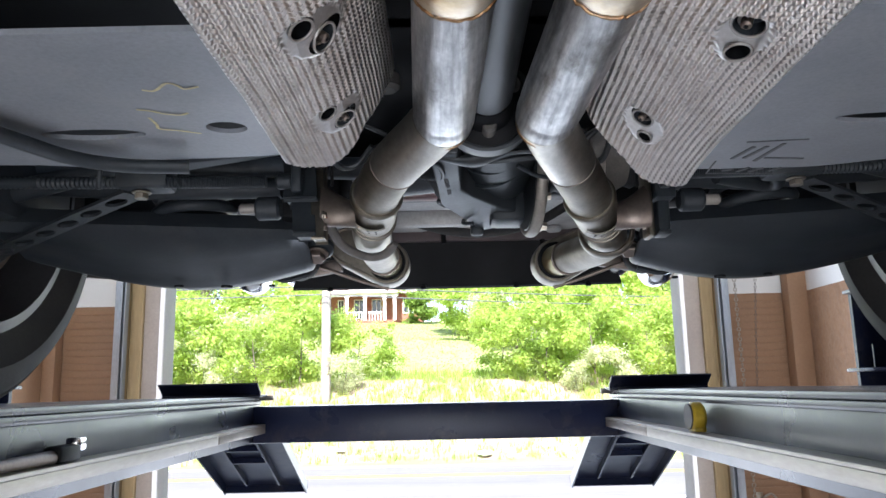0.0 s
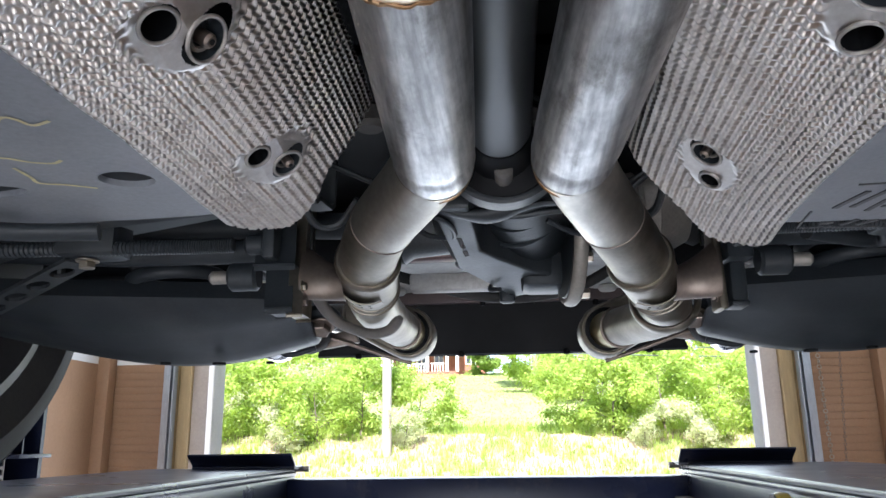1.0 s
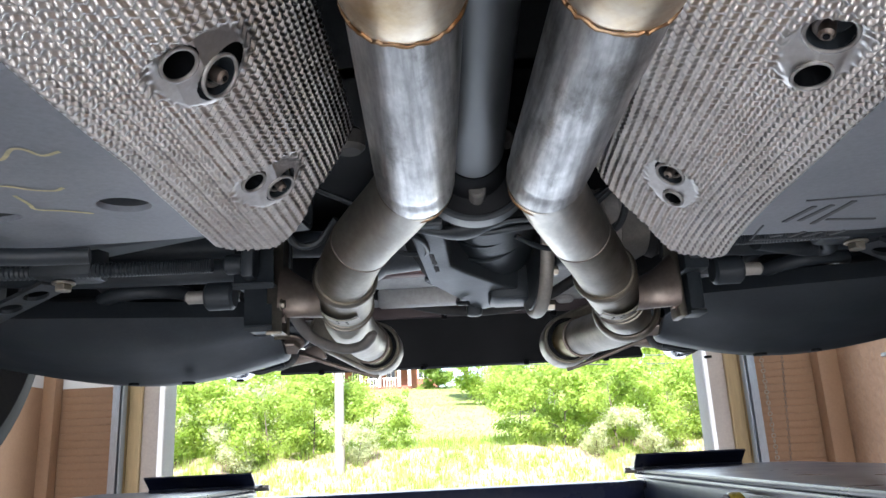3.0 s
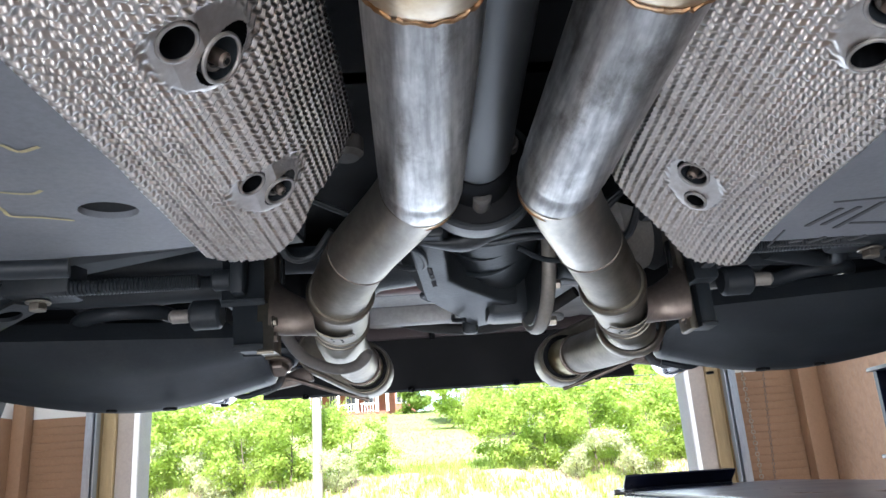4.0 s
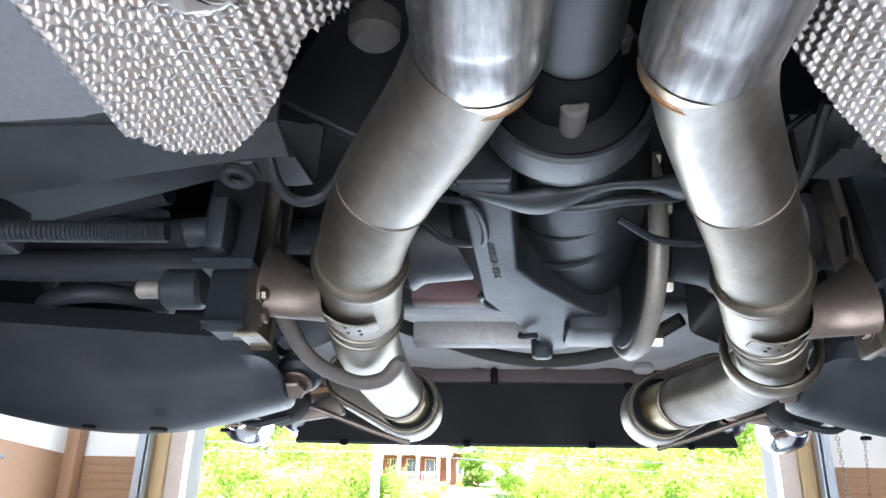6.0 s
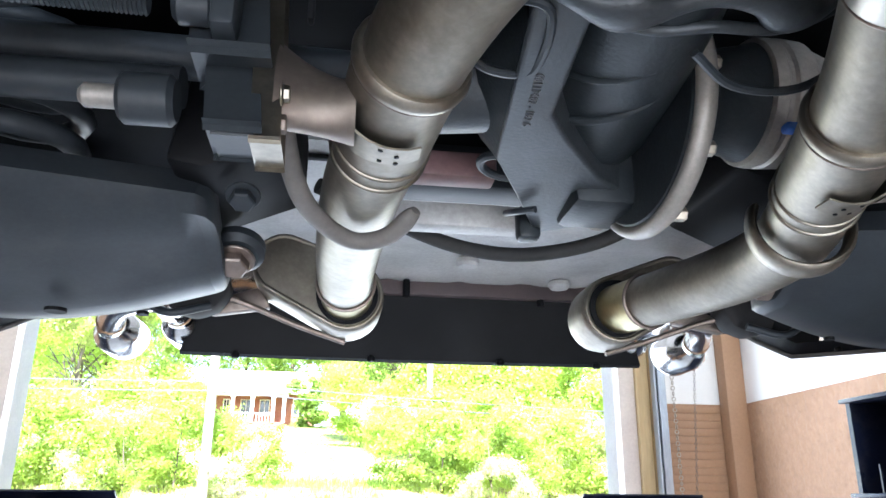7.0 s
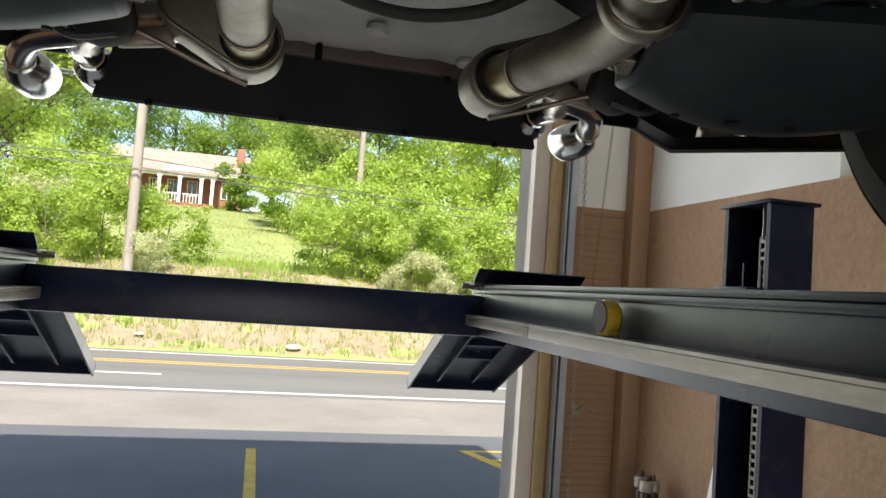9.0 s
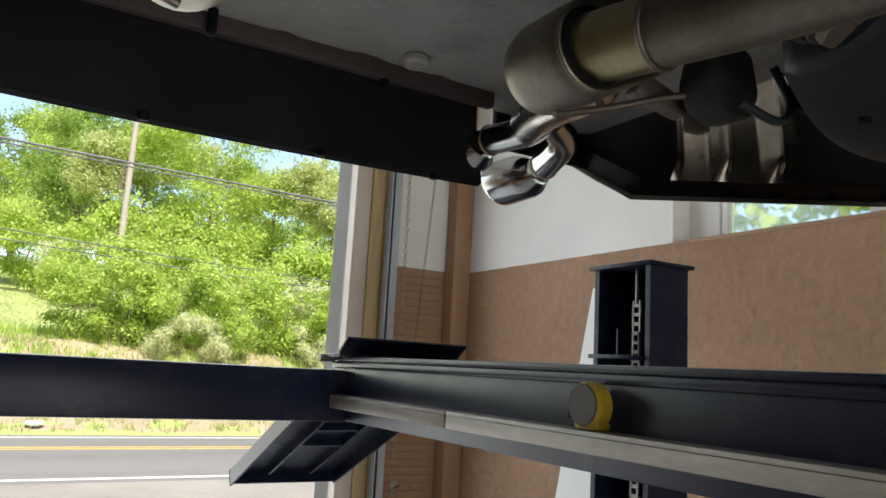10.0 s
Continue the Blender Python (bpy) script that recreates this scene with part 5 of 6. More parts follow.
    part("rubber_mount", prism([(mx - s * 0.022, 1.810), (mx, 1.802), (mx + s * 0.024, 1.808), (mx + s * 0.034, 1.83), (mx + s * 0.026, 1.865), (mx, 1.875), (mx - s * 0.024, 1.865), (mx - s * 0.034, 1.83)], "y", 1.47, 1.505, 0.006), "rubber", car, "black rubber exhaust mount")
    part("mount_strap", tube(smooth_path([(mx - s * 0.02, 1.45, 1.806), (mx + s * 0.02, 1.445, 1.797), (mx + s * 0.045, 1.45, 1.818), (mx + s * 0.03, 1.455, 1.85)], 6), 0.004, 10), "arm", car)
    part("mount_stay", prism([(mx - s * 0.07, 1.822), (mx - s * 0.01, 1.812), (mx, 1.826), (mx - s * 0.06, 1.845)], "y", 1.515, 1.53, 0.003), "steel_dark", car)


exhaust(-1, -0.0138, -0.0287, 0.0286, [(-0.0275, 0.862, 1.862), (-0.046, 0.905, 1.858), (-0.078, 0.960, 1.847), (-0.097, 1.005, 1.838), (-0.108, 1.050, 1.831), (-0.115, 1.105, 1.825), (-0.124, 1.175, 1.821), (-0.129, 1.27, 1.822), (-0.131, 1.38, 1.826), (-0.128, 1.488, 1.830)],
        1.040, 1.108, ((0.388, 2.02, 1.904), (0.496, 2.035, 1.888)))
exhaust(1, 0.0920, 0.0649, 0.0291, [(0.067, 0.862, 1.861), (0.079, 0.905, 1.856), (0.104, 0.962, 1.844), (0.126, 1.012, 1.834), (0.145, 1.065, 1.826), (0.167, 1.130, 1.820), (0.185, 1.180, 1.815), (0.196, 1.230, 1.813), (0.193, 1.295, 1.814), (0.178, 1.395, 1.820), (0.162, 1.488, 1.827)],
        1.052, 1.126, ((0.376, 2.02, 1.904), (0.488, 2.035, 1.888)))


# ---- suspension ----
def suspension(s):
    o = 0.015
    # broad lower arm with a smooth skirt
    rows = []
    for j in range(31):
        t = j / 30
        x = s * (0.258 + 0.40 * t) + o
        bow = math.sin(math.pi * t)
        fy = 1.245 - 0.10 * t
        low = 1.802 - 0.026 * bow + 0.012 * t
        ry = 1.385 + 0.055 * bow - 0.06 * t * t
        rows.append([(x, fy + 0.015, 1.862), (x, fy, 1.840), (x, fy + 0.012, 1.828), (x, fy + 0.06, low + 0.022), (x, ry - 0.05, low + 0.006), (x, ry - 0.035, low), (x, ry, low), (x, ry + 0.012, low + 0.006), (x, ry + 0.015, low + 0.05)])
    q = bmesh.new()
    loft(rows, 0.005, q)
    end = rows[0]
    mid = sum((Vector(v) for v in end), Vector()) / len(end)
    loft([[tuple(mid.lerp(Vector(v), k) + Vector((-s * 0.012 * d, 0, 0))) for v in end] for k, d in ((1, 0), (0.93, 0.55), (0.75, 0.9), (0.3, 1.0))], 0.003, q)
    arm = part("lower_arm", q, "arm", car, "broad black suspension arm")
    for x, r in ((0.385, 0.009), (0.315, 0.005), (0.46, 0.007)):
        part("drain_hole", cyl((s * x + o, 1.372, 1.7785 + 0.002 * (x > 0.4)), (0, 0, 1), r, 0.003, 16), "black", arm)
    bolt((s * 0.240 + o, 1.350, 1.824), (0, -0.55, -1), 0.0125, arm, "pivot_bolt", "steel_dark")
    part("pivot_bush", cyl((s * 0.240 + o, 1.356, 1.834), (0, -0.55, -1), 0.024, 0.018, 28, bevel=0.005), "arm", arm)
    bolt((s * 0.226 + o, 1.262, 1.848), (0, -0.5, -1), 0.010, arm, "pivot_bolt", "arm")
    part("arm_bracket", prism([(s * 0.17, 1.878), (s * 0.235, 1.850), (s * 0.262, 1.855), (s * 0.25, 1.93), (s * 0.17, 1.94)], "y", 1.22, 1.36, 0.006), "black", car)
    # coil spring
    P = [(s * 0.40 + o + 0.052 * math.cos(a), 1.255 + 0.052 * math.sin(a), 1.848 + 0.0043 * a) for a in (k * 2 * math.pi / 18 for k in range(18 * 4))]
    part("coil_spring", tube(P, 0.0085, 10), "arm", car, "black coil spring")
    # cross tubes, links
    part("subframe_tube", tube([(s * 0.255 + o, 1.16, 1.878), (s * 0.42 + o, 1.165, 1.880), (s * 0.62 + o, 1.18, 1.895)], 0.0135, 20), "arm", car)
    q = bmesh.new()
    rows = []
    for j in range(16):
        t = j / 15
        x = s * (0.165 + 0.40 * t) + o
        rows.append([(x, 0.945 - 0.05 * t + 0.022 * math.cos(a), 1.905 - 0.004 * t + (0.03 + 0.008 * t) * math.sin(a)) for a in (2 * math.pi * k / 14 for k in range(14))])
    loft(rows, 0, q, close=True)
    part("front_subframe", q, "subframe", car, "dark pressed subframe arm")
    rows = []
    for j in range(21):
        x = 0.150 + 0.27 * j / 20
        r = 1.022 + 0.42 * max(0, x - 0.21) + 0.012 * math.exp(-((x - 0.16) / 0.02) ** 2)
        k = 0.965 + 0.25 * max(0, x - 0.17)
        rows.append([(s * x + o, 0.93, 1.905), (s * x + o, 0.938, 1.872), (s * x + o, k, 1.866), (s * x + o, k + 0.010, 1.872), (s * x + o, r - 0.012, 1.877), (s * x + o, r, 1.884), (s * x + o, r + 0.006, 1.93)])
    q = bmesh.new()
    loft(rows, 0.004, q)
    part("subframe_pressing", q, "subframe", car, "broad dark pressed subframe plate")
    part("subframe_eye", torus((s * 0.188 + o, 0.990, 1.868), (0, 0.2, 1), 0.0075, 0.0035, 24, 8), "cast", car)
    part("lug_plate", box(*sorted((s * 0.175 + o, s * 0.201 + o)), 0.980, 1.0, 1.870, 1.876, 0.003), "cast", car)
    P = smooth_path([(s * 0.60, 1.05, 1.862), (s * 0.42, 1.03, 1.853), (s * 0.30, 1.030, 1.851), (s * 0.23, 1.032, 1.851)], 60)
    part("corrugated_hose", tube(P, [0.0062 + 0.0011 * (i % 2) for i in range(len(P))], 14), "arm", car, "dark corrugated hose")
    part("hose_end", cyl((s * 0.224 + o, 1.033, 1.851), (1, 0, 0), 0.0095, 0.020, 18, bevel=0.003), "arm", car)
    part("hose_clip", box(*sorted((s * 0.204 + o, s * 0.216 + o)), 1.022, 1.046, 1.836, 1.872, 0.003), "arm", car)
    # perforated stay
    hs = bmesh.new()
    a0, a1 = Vector((s * 0.385, 1.045, 1.842)), Vector((s * 0.66, 1.235, 1.808))
    dd = (a1 - a0).normalized()
    wv = Vector((0, 0, 1)).cross(dd).normalized()
    L = (a1 - a0).length
    outl = [(0, -0.014), (L, -0.017), (L, 0.017), (0, 0.014)]
    hl = [oval(L * (k + 0.7) / 6.4, 0, 0.018, 0.010, 16) for k in range(6)]
    plate(outl, hl, 0, 0.004, hs)
    bmesh.ops.transform(hs, matrix=Matrix.Translation(a0) @ Matrix((dd, wv, dd.cross(wv))).transposed().to_4x4(), verts=hs.verts)
    part("perforated_stay", hs, "cast", car, "perforated alloy stay")
    part("stay_mount", box(*sorted((s * 0.34, s * 0.40)), 1.02, 1.06, 1.845, 1.885, 0.006), "arm", car)
    bolt((s * 0.375, 1.04, 1.844), (0, 0, -1), 0.008, car, "stay_bolt")
    # ball joint and knuckle parts in the shade
    part("knuckle", box(*sorted((s * 0.58, s * 0.67)), 1.10, 1.30, 1.84, 2.0, 0.02), "arm", car)
    part("link_arm", tube([(s * 0.28, 1.12, 1.93), (s * 0.45, 1.13, 1.90), (s * 0.62, 1.15, 1.87)], [0.016, 0.012, 0.016], 16), "arm", car)
    part("link_bush", cyl((s * 0.258 + o, 1.100, 1.836), (1, 0, 0), 0.0145, 0.030, 24, bevel=0.003), "arm", car)
    part("link_pin", cyl((s * 0.282 + o, 1.100, 1.836), (1, 0, 0), 0.0068, 0.024, 16, bevel=0.003), "cast_tan", car)
    part("upper_guard", box(*sorted((s * 0.24, s * 0.6)), 1.36, 1.42, 1.90, 2.05, 0.01), "black", car)
    # strap bracket beside the tunnel
    st = tube(smooth_path([(s * 0.150, 0.95, 1.885), (s * 0.145, 0.99, 1.858), (s * 0.125, 1.0, 1.858), (s * 0.105, 0.985, 1.875)], 6), 0.0035, 8)
    part("strap_clip", st, "cast", car)
    part("body_plug", cyl((s * 0.10 + o, 0.93, 1.925), (0, 0, 1), 0.014, 0.02, 18, bevel=0.004), "hanger", car)
    # slim side bar and its cover
    if s < 0:
        bar = smooth_path([(-0.255, 0.848, 1.814), (-0.305, 0.830, 1.811), (-0.338, 0.800, 1.810), (-0.362, 0.742, 1.810), (-0.42, 0.60, 1.812)], 8)
        brace = part("side_bar", tube(bar, 0.0085, 16, True, None, 0.7), "arm", car, "dark slim side brace")
        part("brace_flange", tube([q + Vector((-0.012, 0.010, 0.006)) for q in bar[6:]], 0.010, 12, True, None, 0.3), "arm", brace)
        part("brace_pin", cyl((-0.322, 0.822, 1.799), (0, 0, 1), 0.0022, 0.022, 10, bevel=0.0006), "cast", brace)
    else:
        part("vent_hose", tube(smooth_path([(0.304, 1.092, 1.862), (0.342, 1.115, 1.862), (0.382, 1.136, 1.862), (0.392, 1.122, 1.862), (0.372, 1.089, 1.868), (0.334, 1.051, 1.885)], 10), 0.0085, 16), "arm", car, "black rubber vent hose")


suspension(1)
suspension(-1)


# ---- outside ----
def ground_z(x, y):
    if y < 19.3:
        return OUT
    t = y - 19.3
    z = OUT + 0.55 * min(t, 3.6) * (0.6 + 0.4 * min(1, t / 1.5)) + 0.135 * max(0, t - 3.6)
    if y > 62:
        z -= 0.09 * (y - 62)
    bump_ = 0.25 * noise.noise(Vector((x * 0.15, y * 0.15, 0))) * min(1, t / 6)
    return z + bump_


g = bmesh.new()
xs = [-900, -300, -120, -60] + [-40 + 2 * k for k in range(41)] + [60, 120, 300, 900]
ys = [-900, -200, -40, -4.2, 5.13, 9, 14, 19.3] + [19.3 + 0.7 * k for k in range(1, 8)] + [26 + 2.5 * k for k in range(20)] + [90, 160, 400, 1500]
V = [[g.verts.new((x, y, ground_z(x, y) - 0.02)) for x in xs] for y in ys]
for a, b in zip(V, V[1:]):
    for k in range(len(xs) - 1):
        g.faces.new((a[k], a[k + 1], b[k + 1], b[k]))
thing("ground", g, "grass", "sloping rough grass ground across the road", "", kind="structure")
# the colour change at y 9.9 paints the edge of the building's shadow
thing("pavement", box(-40, 40, 5.13, 9.9, OUT - 0.05, OUT + 0.004), "shaded_asphalt", "parking lot before the workshop, the building's shadow in its dark colour", kind="structure")
thing("forecourt", box(-40, 40, -30, YB - 0.25, OUT - 0.05, OUT + 0.004), "apron", "pale concrete yard behind the workshop", kind="structure")
thing("apron", box(-60, 60, 9.9, 12.7, OUT - 0.05, OUT + 0.002), "apron", "roadside apron, painted paler where the sun reaches", kind="structure")
road = empty("road", (0, 16, OUT), "worn grey two-way road with white and yellow lines", "", kind="structure")
part("carriageway", box(-200, 200, 12.7, 19.1, OUT - 0.05, OUT + 0.006), "road", road)
part("edge_line", box(-200, 200, 12.95, 13.09, OUT + 0.007, OUT + 0.010), "line_white", road)
part("centre_line", box(-200, 200, 16.55, 16.67, OUT + 0.007, OUT + 0.010), "line_yellow", road)
part("centre_line", box(-200, 200, 16.85, 16.97, OUT + 0.007, OUT + 0.010), "line_yellow", road)
part("edge_line", box(-200, 200, 18.6, 18.72, OUT + 0.007, OUT + 0.010), "line_white", road)
for k in range(-8, 9):
    part("lane_dash", box(k * 9 - 4.6, k * 9 - 1.6, 14.75, 14.87, OUT + 0.007, OUT + 0.010), "line_white", road)
for x in (-3.0, -0.01, 3.7, 6.4):
    thing("bay_line", box(x - 0.05, x + 0.05, 5.6, 8.9, OUT + 0.005, OUT + 0.009), "line_yellow", "worn yellow parking bay line", "marking", "parking lines", "structure")
q = prism([(2.27, 9.02), (2.40, 9.02), (2.83, 7.50), (2.70, 7.50)], "z", OUT + 0.005, OUT + 0.009)
thing("bay_hatching", q, "line_yellow", "worn yellow diagonal edge of a no-parking hatch", "marking", "parking lines", "structure")
for k in range(4):
    q = box(2.42 + k * 0.125, 3.64, 8.96 - k * 0.44, 9.03 - k * 0.44, OUT + 0.005, OUT + 0.009)
    thing("bay_hatching", q, "line_yellow", "worn yellow hatched no-parking stripe", "marking", "parking lines", "structure")

# dirt bank with scrub
bk = bmesh.new()
rows = []
for j in range(26):
    y = 19.15 + 4.2 * j / 25
    rows.append([(x, y + 0.15 * noise.noise(Vector((x, y, 4))), ground_z(x, y) + (0.03 if j > 1 else -0.14) + (0.10 if j > 1 else 0.02) * noise.fractal(Vector((x * 1.4, y * 1.6, 2)), 0.7, 2, 4)) for x in (-26 + 0.28 * k for k in range(190))])
loft(rows, 0, bk)
thing("bank", bk, "dirt", "crumbling earth bank with weeds along the road", "bank", kind="structure")
rng = random.Random(5)


def tufts(name, count, area, h, mat, label):
    bm = bmesh.new()
    for _ in range(count):
        x, y = rng.uniform(*area[0]), rng.uniform(*area[1])
        z = ground_z(x, y)
        for _ in range(4):
            a, hh, lean = rng.uniform(0, 6.28), h * rng.uniform(0.5, 1.3), rng.uniform(0.05, 0.5) * h
            d = Vector((math.cos(a), math.sin(a), 0))
            w = Vector((-d.y, d.x, 0)) * 0.014
            p = Vector((x, y, z)) + d * rng.uniform(0, 0.1)
            bm.faces.new([bm.verts.new(v) for v in (p - w, p + w, p + d * lean + Vector((0, 0, hh)))])
    return thing(name, bm, mat, label, "grass", kind="stuff", smooth=False)


tufts("bank_weeds", 9000, ((-18, 26), (19.4, 23.2)), 0.16, "leaf_c", "yellow-green weeds on the bank")
tufts("bank_weeds", 9000, ((-18, 26), (20.2, 25)), 0.24, "leaf_a", "green weeds on the bank")
tufts("lawn_grass", 9000, ((-14, 4), (24, 58)), 0.07, "leaf_c", "short lawn grass on the hillside")
for x, y, r in ((0.9, 19.55, 0.15), (-6.0, 19.7, 0.11), (-2.7, 19.8, 0.08), (7.3, 20.2, 0.16)):
    q = bmesh.new()
    bmesh.ops.create_icosphere(q, subdivisions=2, radius=r)
    for v in q.verts:
        v.co = Vector((v.co.x * 1.4, v.co.y, v.co.z * 0.45)) * (1 + 0.3 * noise.noise(v.co * 6 + Vector((x, 0, 0)))) + Vector((x, y, ground_z(x, y) + 0.12))
    thing("litter", q, "trim", "white crumpled litter on the bank", "litter", "roadside litter")


# ---- trees and bushes ----
def crown_mesh(name, mat, blobs, leaves, size, seed):
    rg = np.random.RandomState(seed)
    w = np.array([b[3] ** 2 for b in blobs])
    idx = rg.choice(len(blobs), leaves, p=w / w.sum())
    B = np.array(blobs)[idx]
    d = rg.normal(size=(leaves, 3))
    d /= np.linalg.norm(d, axis=1)[:, None]
    r = B[:, 3] * rg.uniform(0.35, 1.0, leaves) ** 0.5 * (1 + 0.42 * rg.normal(size=leaves))
    c = B[:, :3] + d * r[:, None] * np.array((1, 1, 0.8))
    nrm = d + rg.normal(size=(leaves, 3)) * 0.7 + np.array((0, 0, 0.4))
    nrm /= np.linalg.norm(nrm, axis=1)[:, None]
    a = np.cross(nrm, rg.normal(size=(leaves, 3)))
    a /= np.linalg.norm(a, axis=1)[:, None]
    b = np.cross(nrm, a)
    sz = size * rg.uniform(0.6, 1.4, leaves)[:, None]
    verts = np.stack([c - a * sz, c + b * sz * 0.55, c + a * sz, c - b * sz * 0.55], 1).reshape(-1, 3)
    faces = np.arange(leaves * 4).reshape(-1, 4)
    me = bpy.data.meshes.new(name)
    me.from_pydata(verts.tolist(), [], faces.tolist())
    me.materials.append(M[mat])
    return me


def tree_kind(kind_name, seed, height, spread, mat, leaves, size, label, category, trunk=0.16, low=0.3, bare=0):
    rg = random.Random(seed)
    t = empty(kind_name, (0, 0, 0), label, category)
    tr = bmesh.new()
    top = Vector((rg.uniform(-.3, .3), rg.uniform(-.3, .3), height * 0.82))
    P = smooth_path([(0, 0, -0.3), (rg.uniform(-.1, .1), 0, height * 0.25), (top.x * 0.6, top.y * 0.6, height * 0.55), top], 5)
    tube(P, [trunk * (1 - 0.85 * i / (len(P) - 1)) for i in range(len(P))], 8, True, tr)
    blobs = []
    n = int(10 + height)
    for k in range(n):
        f = low + (1 - low) * (k + rg.random()) / n
        a = rg.uniform(0, 6.28)
        reach = spread * (math.sin(math.pi * min(1, 0.15 + 0.85 * (1 - f) ** 0.7)) * 0.8 + 0.2) * rg.uniform(0.45, 1.0)
        base = Vector((top.x * f, top.y * f, height * f * 0.8))
        tip = Vector((math.cos(a) * reach, math.sin(a) * reach, height * f + rg.uniform(0, 0.1) * height))
        tube([base, base.lerp(tip, 0.5) + Vector((0, 0, 0.06 * height)), tip], [trunk * 0.4 * (1.1 - f), trunk * 0.25 * (1.1 - f), 0.012], 5, True, tr)
        if k < bare:
            for _ in range(5):
                e = tip + Vector((rg.uniform(-1, 1), rg.uniform(-1, 1), rg.uniform(-.3, 1))) * 0.7
                tube([base.lerp(tip, 0.6), e], [0.03, 0.006], 4, True, tr)
            continue
        rb = spread * rg.uniform(0.22, 0.42)
        blobs.append((tip.x, tip.y, tip.z, rb))
        for _ in range(3):
            blobs.append((tip.x + rg.uniform(-1, 1) * rb * 1.2, tip.y + rg.uniform(-1, 1) * rb * 1.2, tip.z + rg.uniform(-.7, .7) * rb, rb * rg.uniform(0.35, 0.6)))
    part("trunk", tr, "bark", t)
    cr = new("crown", crown_mesh("crown", mat, blobs, leaves, size, seed))
    cr.parent = t
    return t


def set_down(ob, x, y, scale=1.0, turn=0.0):
    ob.matrix_basis = Matrix.Translation((x, y, ground_z(x, y))) @ Matrix.Rotation(turn, 4, 'Z') @ Matrix.Diagonal((scale, scale, scale, 1))


def plant(proto, spots, group):
    """Puts the first one down and copies it to the other spots."""
    proto["group"] = group
    x, y, s, a = spots[0]
    made = [copy_thing(proto, Matrix.Identity(4)) for _ in spots[1:]]
    for ob, (x, y, s, a) in zip([proto] + made, spots):
        set_down(ob, x, y, s, a)


oak = tree_kind("deciduous_tree", 11, 9.5, 3.6, "leaf_a", 25000, 0.085, "tall tree with fresh light green spring leaves", "tree", 0.2, 0.22)
plant(oak, [(7.2, 33, 0.82, 0), (10.9, 36, 0.66, 1.2), (14.8, 34, 0.6, 2.4), (-14.0, 44, 1.15, 0.7), (-15, 36, 1.1, 3.3), (18.5, 37, 1.1, 4.0), (3.5, 66, 1.2, 2.9), (-18, 52, 1.2, 5), (24, 42, 1.1, 1), (30, 40, 1.1, 2), (9, 1.0, 0.9, 1), (8.5, 5.0, 0.9, 3), (10, -3.5, 1.0, 2)], "trees across the road")
dark = tree_kind("deciduous_tree", 23, 10.5, 3.4, "leaf_b", 20000, 0.10, "tall dark green tree on the hill", "tree", 0.22, 0.2)
plant(dark, [(3.3, 50, 0.95, 0), (6.6, 46, 0.72, 2), (0.5, 76, 1.4, 1), (-4.5, 79, 1.4, 3), (-9.5, 80, 1.4, 5), (-16, 74, 1.35, 4), (10, 55, 0.55, 3), (14, 50, 0.5, 0.5), (20, 52, 0.6, 2.2), (-23, 62, 1.3, 1), (27, 56, 1.3, 1.5)], "dark trees on the hill")
pale = tree_kind("deciduous_tree", 37, 8.5, 3.0, "leaf_c", 16000, 0.08, "half-bare tree with pale yellow-green leaves", "tree", 0.17, 0.2, 9)
plant(pale, [(11.8, 31, 0.8, 0), (9.0, 40, 0.85, 2), (-10.6, 33, 0.8, 1), (-12.5, 44, 1.1, 4), (16.5, 30, 0.9, 3), (4.8, 42, 1.0, 5)], "pale trees across the road")
bush = tree_kind("bush", 41, 2.6, 1.7, "leaf_a", 8500, 0.062, "rounded light green roadside bush", "bush", 0.05, 0.05)
plant(bush, [(3.9, 27, 1.0, 0), (5.8, 26.5, 1.0, 1), (8.2, 26.8, 1.15, 3), (-6.0, 26, 1.0, 4), (-7.8, 27.5, 1.1, 5), (10.6, 27.5, 1.1, 1.7), (13.2, 27, 1.1, 2.2),
             (1.2, 39, 1.3, 1), (-10.4, 27, 1.2, 2), (-9.8, 34, 1.2, 4), (16, 27.5, 1.2, 3), (3.0, 33, 1.4, 3), (5.6, 31, 1.4, 5), (1.0, 45, 1.4, 1), (-13, 29, 1.3, 2), (19, 28, 1.3, 5), (-9.8, 48, 1.4, 2),
             (1.7, 23.4, 0.7, 1), (2.9, 22.8, 0.75, 2.1), (4.4, 23.1, 0.8, 4), (6.0, 22.6, 0.7, 5.2), (7.4, 23.0, 0.8, 0.4), (8.9, 22.7, 0.75, 2.7), (10.6, 23.0, 0.85, 3.6), (12.6, 22.8, 0.8, 1.1), (14.6, 23.0, 0.85, 4.4),
             (-2.7, 23.6, 0.7, 0.9), (-4.4, 23.0, 0.75, 3), (-5.6, 22.6, 0.7, 5), (-7.2, 22.9, 0.8, 2), (-8.8, 22.7, 0.8, 1.4), (-10.6, 23.0, 0.85, 4)], "roadside bushes")
flower = tree_kind("bush", 43, 2.2, 1.4, "blossom", 5500, 0.055, "bush with pale white blossom", "bush", 0.05, 0.05)
plant(flower, [(6.9, 25.4, 0.9, 0), (-6.6, 25.2, 0.9, 1), (4.6, 29.5, 0.9, 2), (9.4, 25.2, 0.9, 3), (3.7, 22.2, 0.5, 5), (5.2, 22.1, 0.55, 2), (8.2, 22.2, 0.55, 1), (-3.0, 22.3, 0.45, 4), (-6.4, 22.2, 0.55, 2), (-9.2, 25.4, 1.0, 1), (2.4, 36, 1.0, 1)], "blossoming bushes")
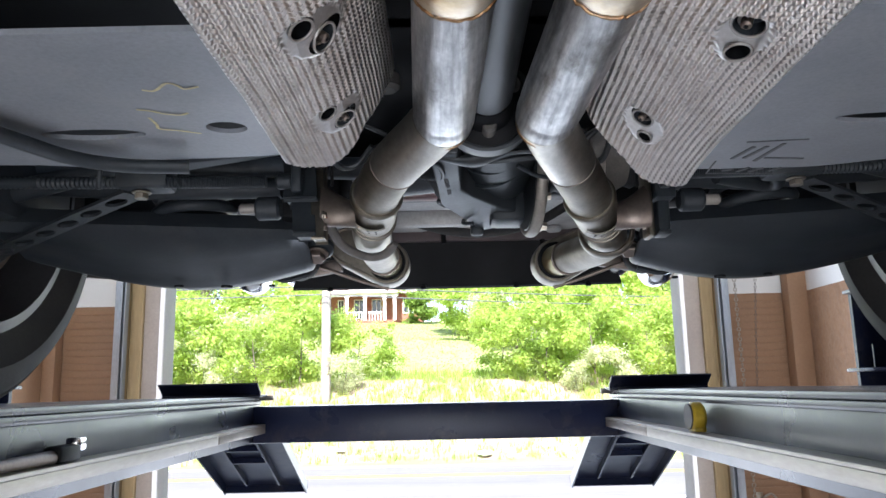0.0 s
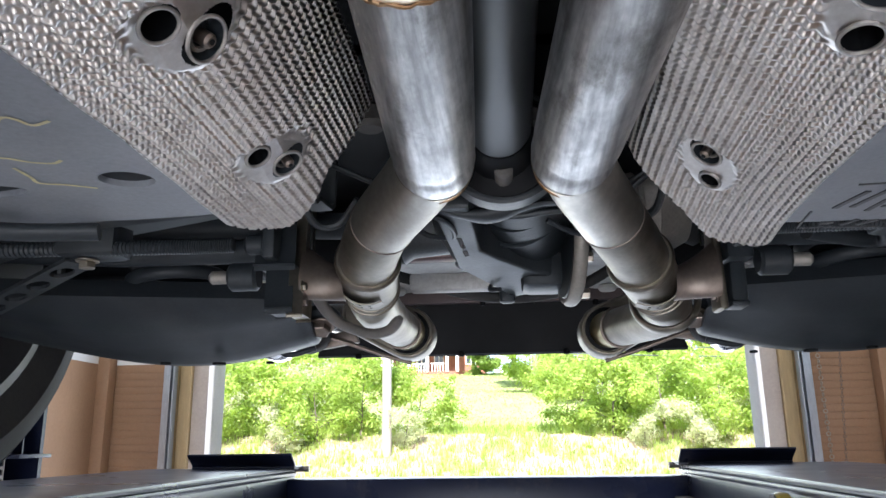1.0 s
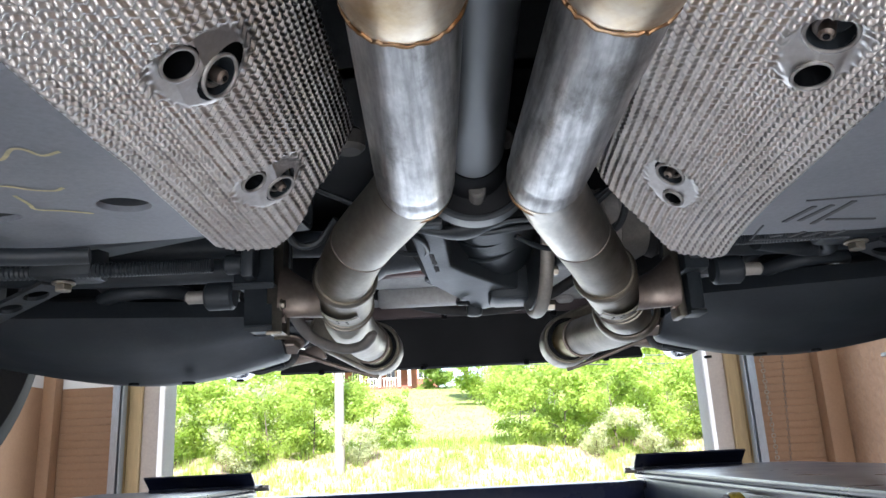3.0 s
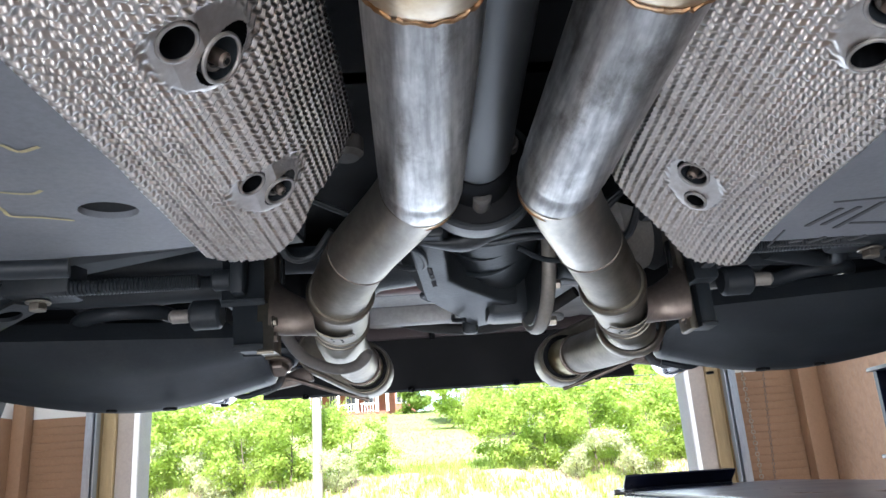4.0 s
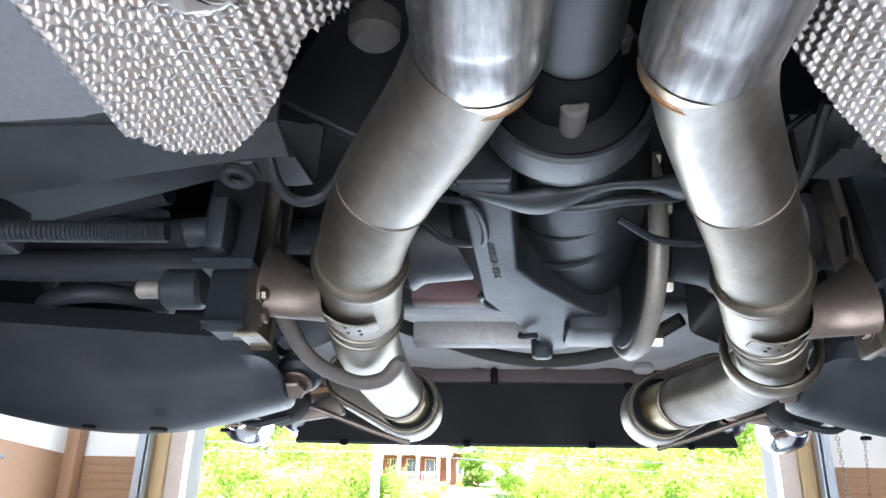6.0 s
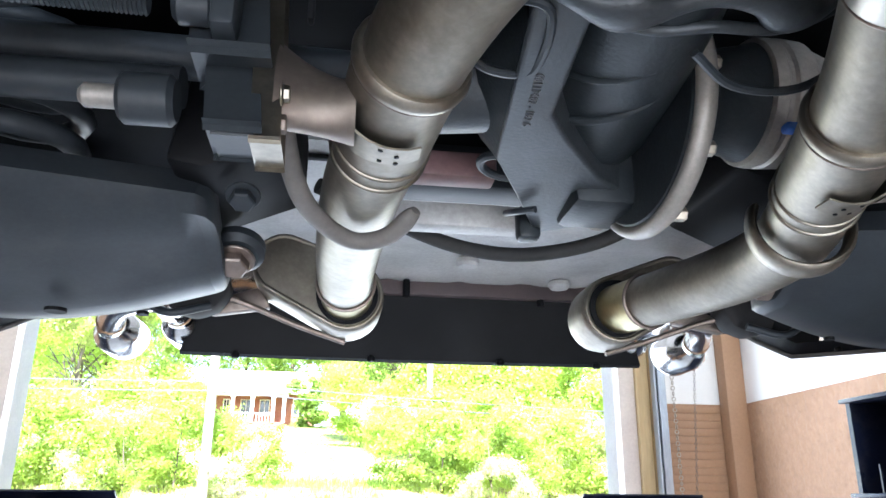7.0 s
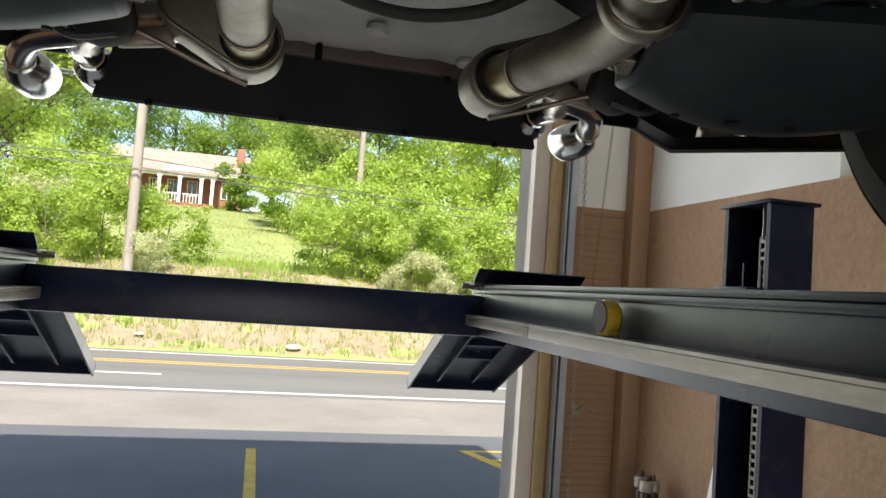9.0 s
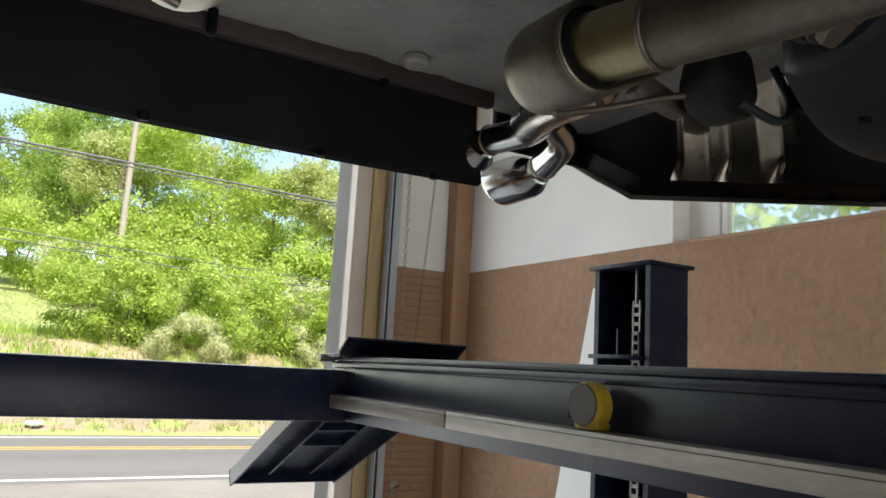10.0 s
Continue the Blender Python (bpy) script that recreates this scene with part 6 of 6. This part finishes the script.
evergreen = tree_kind("bush", 47, 2.6, 1.5, "leaf_b", 7000, 0.09, "dense dark evergreen bush before the house", "bush", 0.05, 0.03)
plant(evergreen, [(-2.1, 57.5, 1.15, 0), (-12.8, 57, 1.0, 2)], "bushes by the house")

# ---- utility poles and wires ----
def utility_pole(x, y, z, h, r, arms, label):
    p = empty("utility_pole", (x, y, z), label, "utility pole", "utility poles")
    part("shaft", tube([(x, y, z - 0.3), (x, y, z + h * 0.5), (x + 0.02, y, z + h)], [r, r * 0.9, r * 0.75], 14), "pole", p)
    if arms:
        part("crossarm", box(x - 0.5, x + 0.5, y - 0.06, y - 0.16 + 0.2, z + h - 0.35, z + h - 0.24, 0.01), "pole", p)
        part("transformer", cyl((x + 0.06, y - 0.26, z + h - 0.75), (0, 0, 1), 0.13, 0.42, 16, bevel=0.03), "trim", p)
    for k in range(3):
        part("insulator", cyl((x - 0.3 + 0.3 * k, y - 0.05, z + h - (0.18 if arms else 0.05)), (0, 0, 1), 0.035, 0.12, 10, bevel=0.01), "trim", p)
    return p


utility_pole(-3.45, 22, ground_z(-3.45, 22), 9.5, 0.14, False, "weathered grey wooden utility pole on the bank")
utility_pole(3.45, 30, ground_z(3.45, 30), 7.4, 0.13, False, "weathered wooden utility pole among bushes")
utility_pole(4.3, 45, ground_z(4.3, 45), 5.2, 0.12, True, "distant utility pole with crossarm and transformer")


def wire(a, b, sag, r):
    P = []
    a, b = Vector(a), Vector(b)
    for k in range(25):
        t = k / 24
        P.append(a.lerp(b, t) - Vector((0, 0, sag * 4 * t * (1 - t))))
    thing("overhead_wire", tube(P, r, 6), "cable", "black overhead wire strung between poles", "wire", "overhead wires")


wire((-30, 22, 5.2), (-3.45, 22, 4.6), 0.25, 0.016)
wire((-30, 22, 4.9), (-3.45, 22, 4.35), 0.25, 0.016)
wire((-3.45, 22, 4.6), (22, 27, 4.6), 0.3, 0.016)
wire((-3.45, 22, 4.35), (22, 27, 4.3), 0.3, 0.016)
wire((-30, 20, 7.0), (30, 20, 5.6), 0.2, 0.028)
wire((-30, 20.2, 6.95), (30, 20.2, 5.55), 0.2, 0.018)


# ---- house on the hill ----
def house():
    hx, hy = -6.8, 60.0
    z0 = 6.95
    h = empty("house", (hx, hy + 4, z0), "low brick house with white porch columns and a brown shingle roof", "house")
    part("wall", box(hx - 4.8, hx + 4.9, hy + 1.8, hy + 8.5, z0 - 1.0, z0 + 2.45), "brick", h)
    part("porch_floor", box(hx - 2.5, hx + 2.9, hy, hy + 1.8, z0 - 1.0, z0 + 0.05), "brick", h)
    roof = prism([(hy + 1.2, z0 + 2.35), (hy + 5.2, z0 + 4.45), (hy + 9.2, z0 + 2.35), (hy + 9.2, z0 + 2.5), (hy + 5.2, z0 + 4.65), (hy + 1.2, z0 + 2.5)], "x", hx - 5.2, hx + 5.3)
    rf = part("roof", roof, "roof", h, "brown shingle roof")
    part("fascia", box(hx - 5.2, hx + 5.3, hy + 1.15, hy + 1.2, z0 + 2.3, z0 + 2.5), "trim", rf)
    part("porch_roof", prism([(hy - 0.3, z0 + 2.15), (hy + 2.0, z0 + 2.75), (hy + 2.0, z0 + 2.9), (hy - 0.3, z0 + 2.3)], "x", hx - 2.8, hx + 3.2), "roof", h)
    part("porch_beam", box(hx - 2.7, hx + 3.1, hy - 0.1, hy + 0.1, z0 + 1.95, z0 + 2.28), "trim", h, "white porch beam")
    part("porch_gable", prism([(hx - 0.9, z0 + 2.35), (hx + 2.4, z0 + 2.35), (hx + 2.1, z0 + 2.72), (hx - 0.6, z0 + 2.72)], "y", hy - 0.25, hy - 0.1), "trim", h)
    for x in (hx - 2.4, hx - 1.0, hx + 0.45, hx + 2.0, hx + 2.8):
        c = part("porch_column", box(x - 0.12, x + 0.12, hy - 0.12, hy + 0.12, z0, z0 + 1.95, 0.02), "trim", h)
        part("capital", box(x - 0.17, x + 0.17, hy - 0.17, hy + 0.17, z0 + 1.83, z0 + 1.945, 0.02), "trim", c)
    for x0, x1 in ((-0.8, 0.3), (0.7, 1.8)):
        part("porch_rail", box(hx + x0, hx + x1, hy - 0.03, hy + 0.03, z0 + 0.65, z0 + 0.72), "trim", h)
        for k in range(5):
            xx = hx + x0 + 0.1 + k * 0.22
            part("baluster", box(xx - 0.03, xx + 0.03, hy - 0.02, hy + 0.02, z0 + 0.05, z0 + 0.65), "trim", h)
    for x, w, a, b in ((-3.9, 0.9, 0.7, 2.0), (-1.7, 0.5, 0.7, 1.9), (-0.2, 0.9, 0.3, 1.9), (1.2, 0.8, 0.7, 1.9), (3.8, 0.9, 0.7, 2.0)):
        wd = part("window", box(hx + x - w / 2, hx + x + w / 2, hy + 1.74, hy + 1.79, z0 + a, z0 + b), "trim", h, "white framed window")
        part("pane", box(hx + x - w / 2 + 0.08, hx + x - 0.03, hy + 1.71, hy + 1.735, z0 + a + 0.08, z0 + b - 0.08), "darkglass", wd)
        part("pane", box(hx + x + 0.03, hx + x + w / 2 - 0.08, hy + 1.71, hy + 1.735, z0 + a + 0.08, z0 + b - 0.08), "darkglass", wd)
    part("chimney", box(hx + 4.3, hx + 4.9, hy + 3, hy + 3.7, z0 + 2.5, z0 + 5.0, 0.03), "brick", h)
    part("left_wing", box(hx - 5.6, hx - 4.8, hy + 2.5, hy + 8, z0 - 1.0, z0 + 2.3), "trim", h)


house()
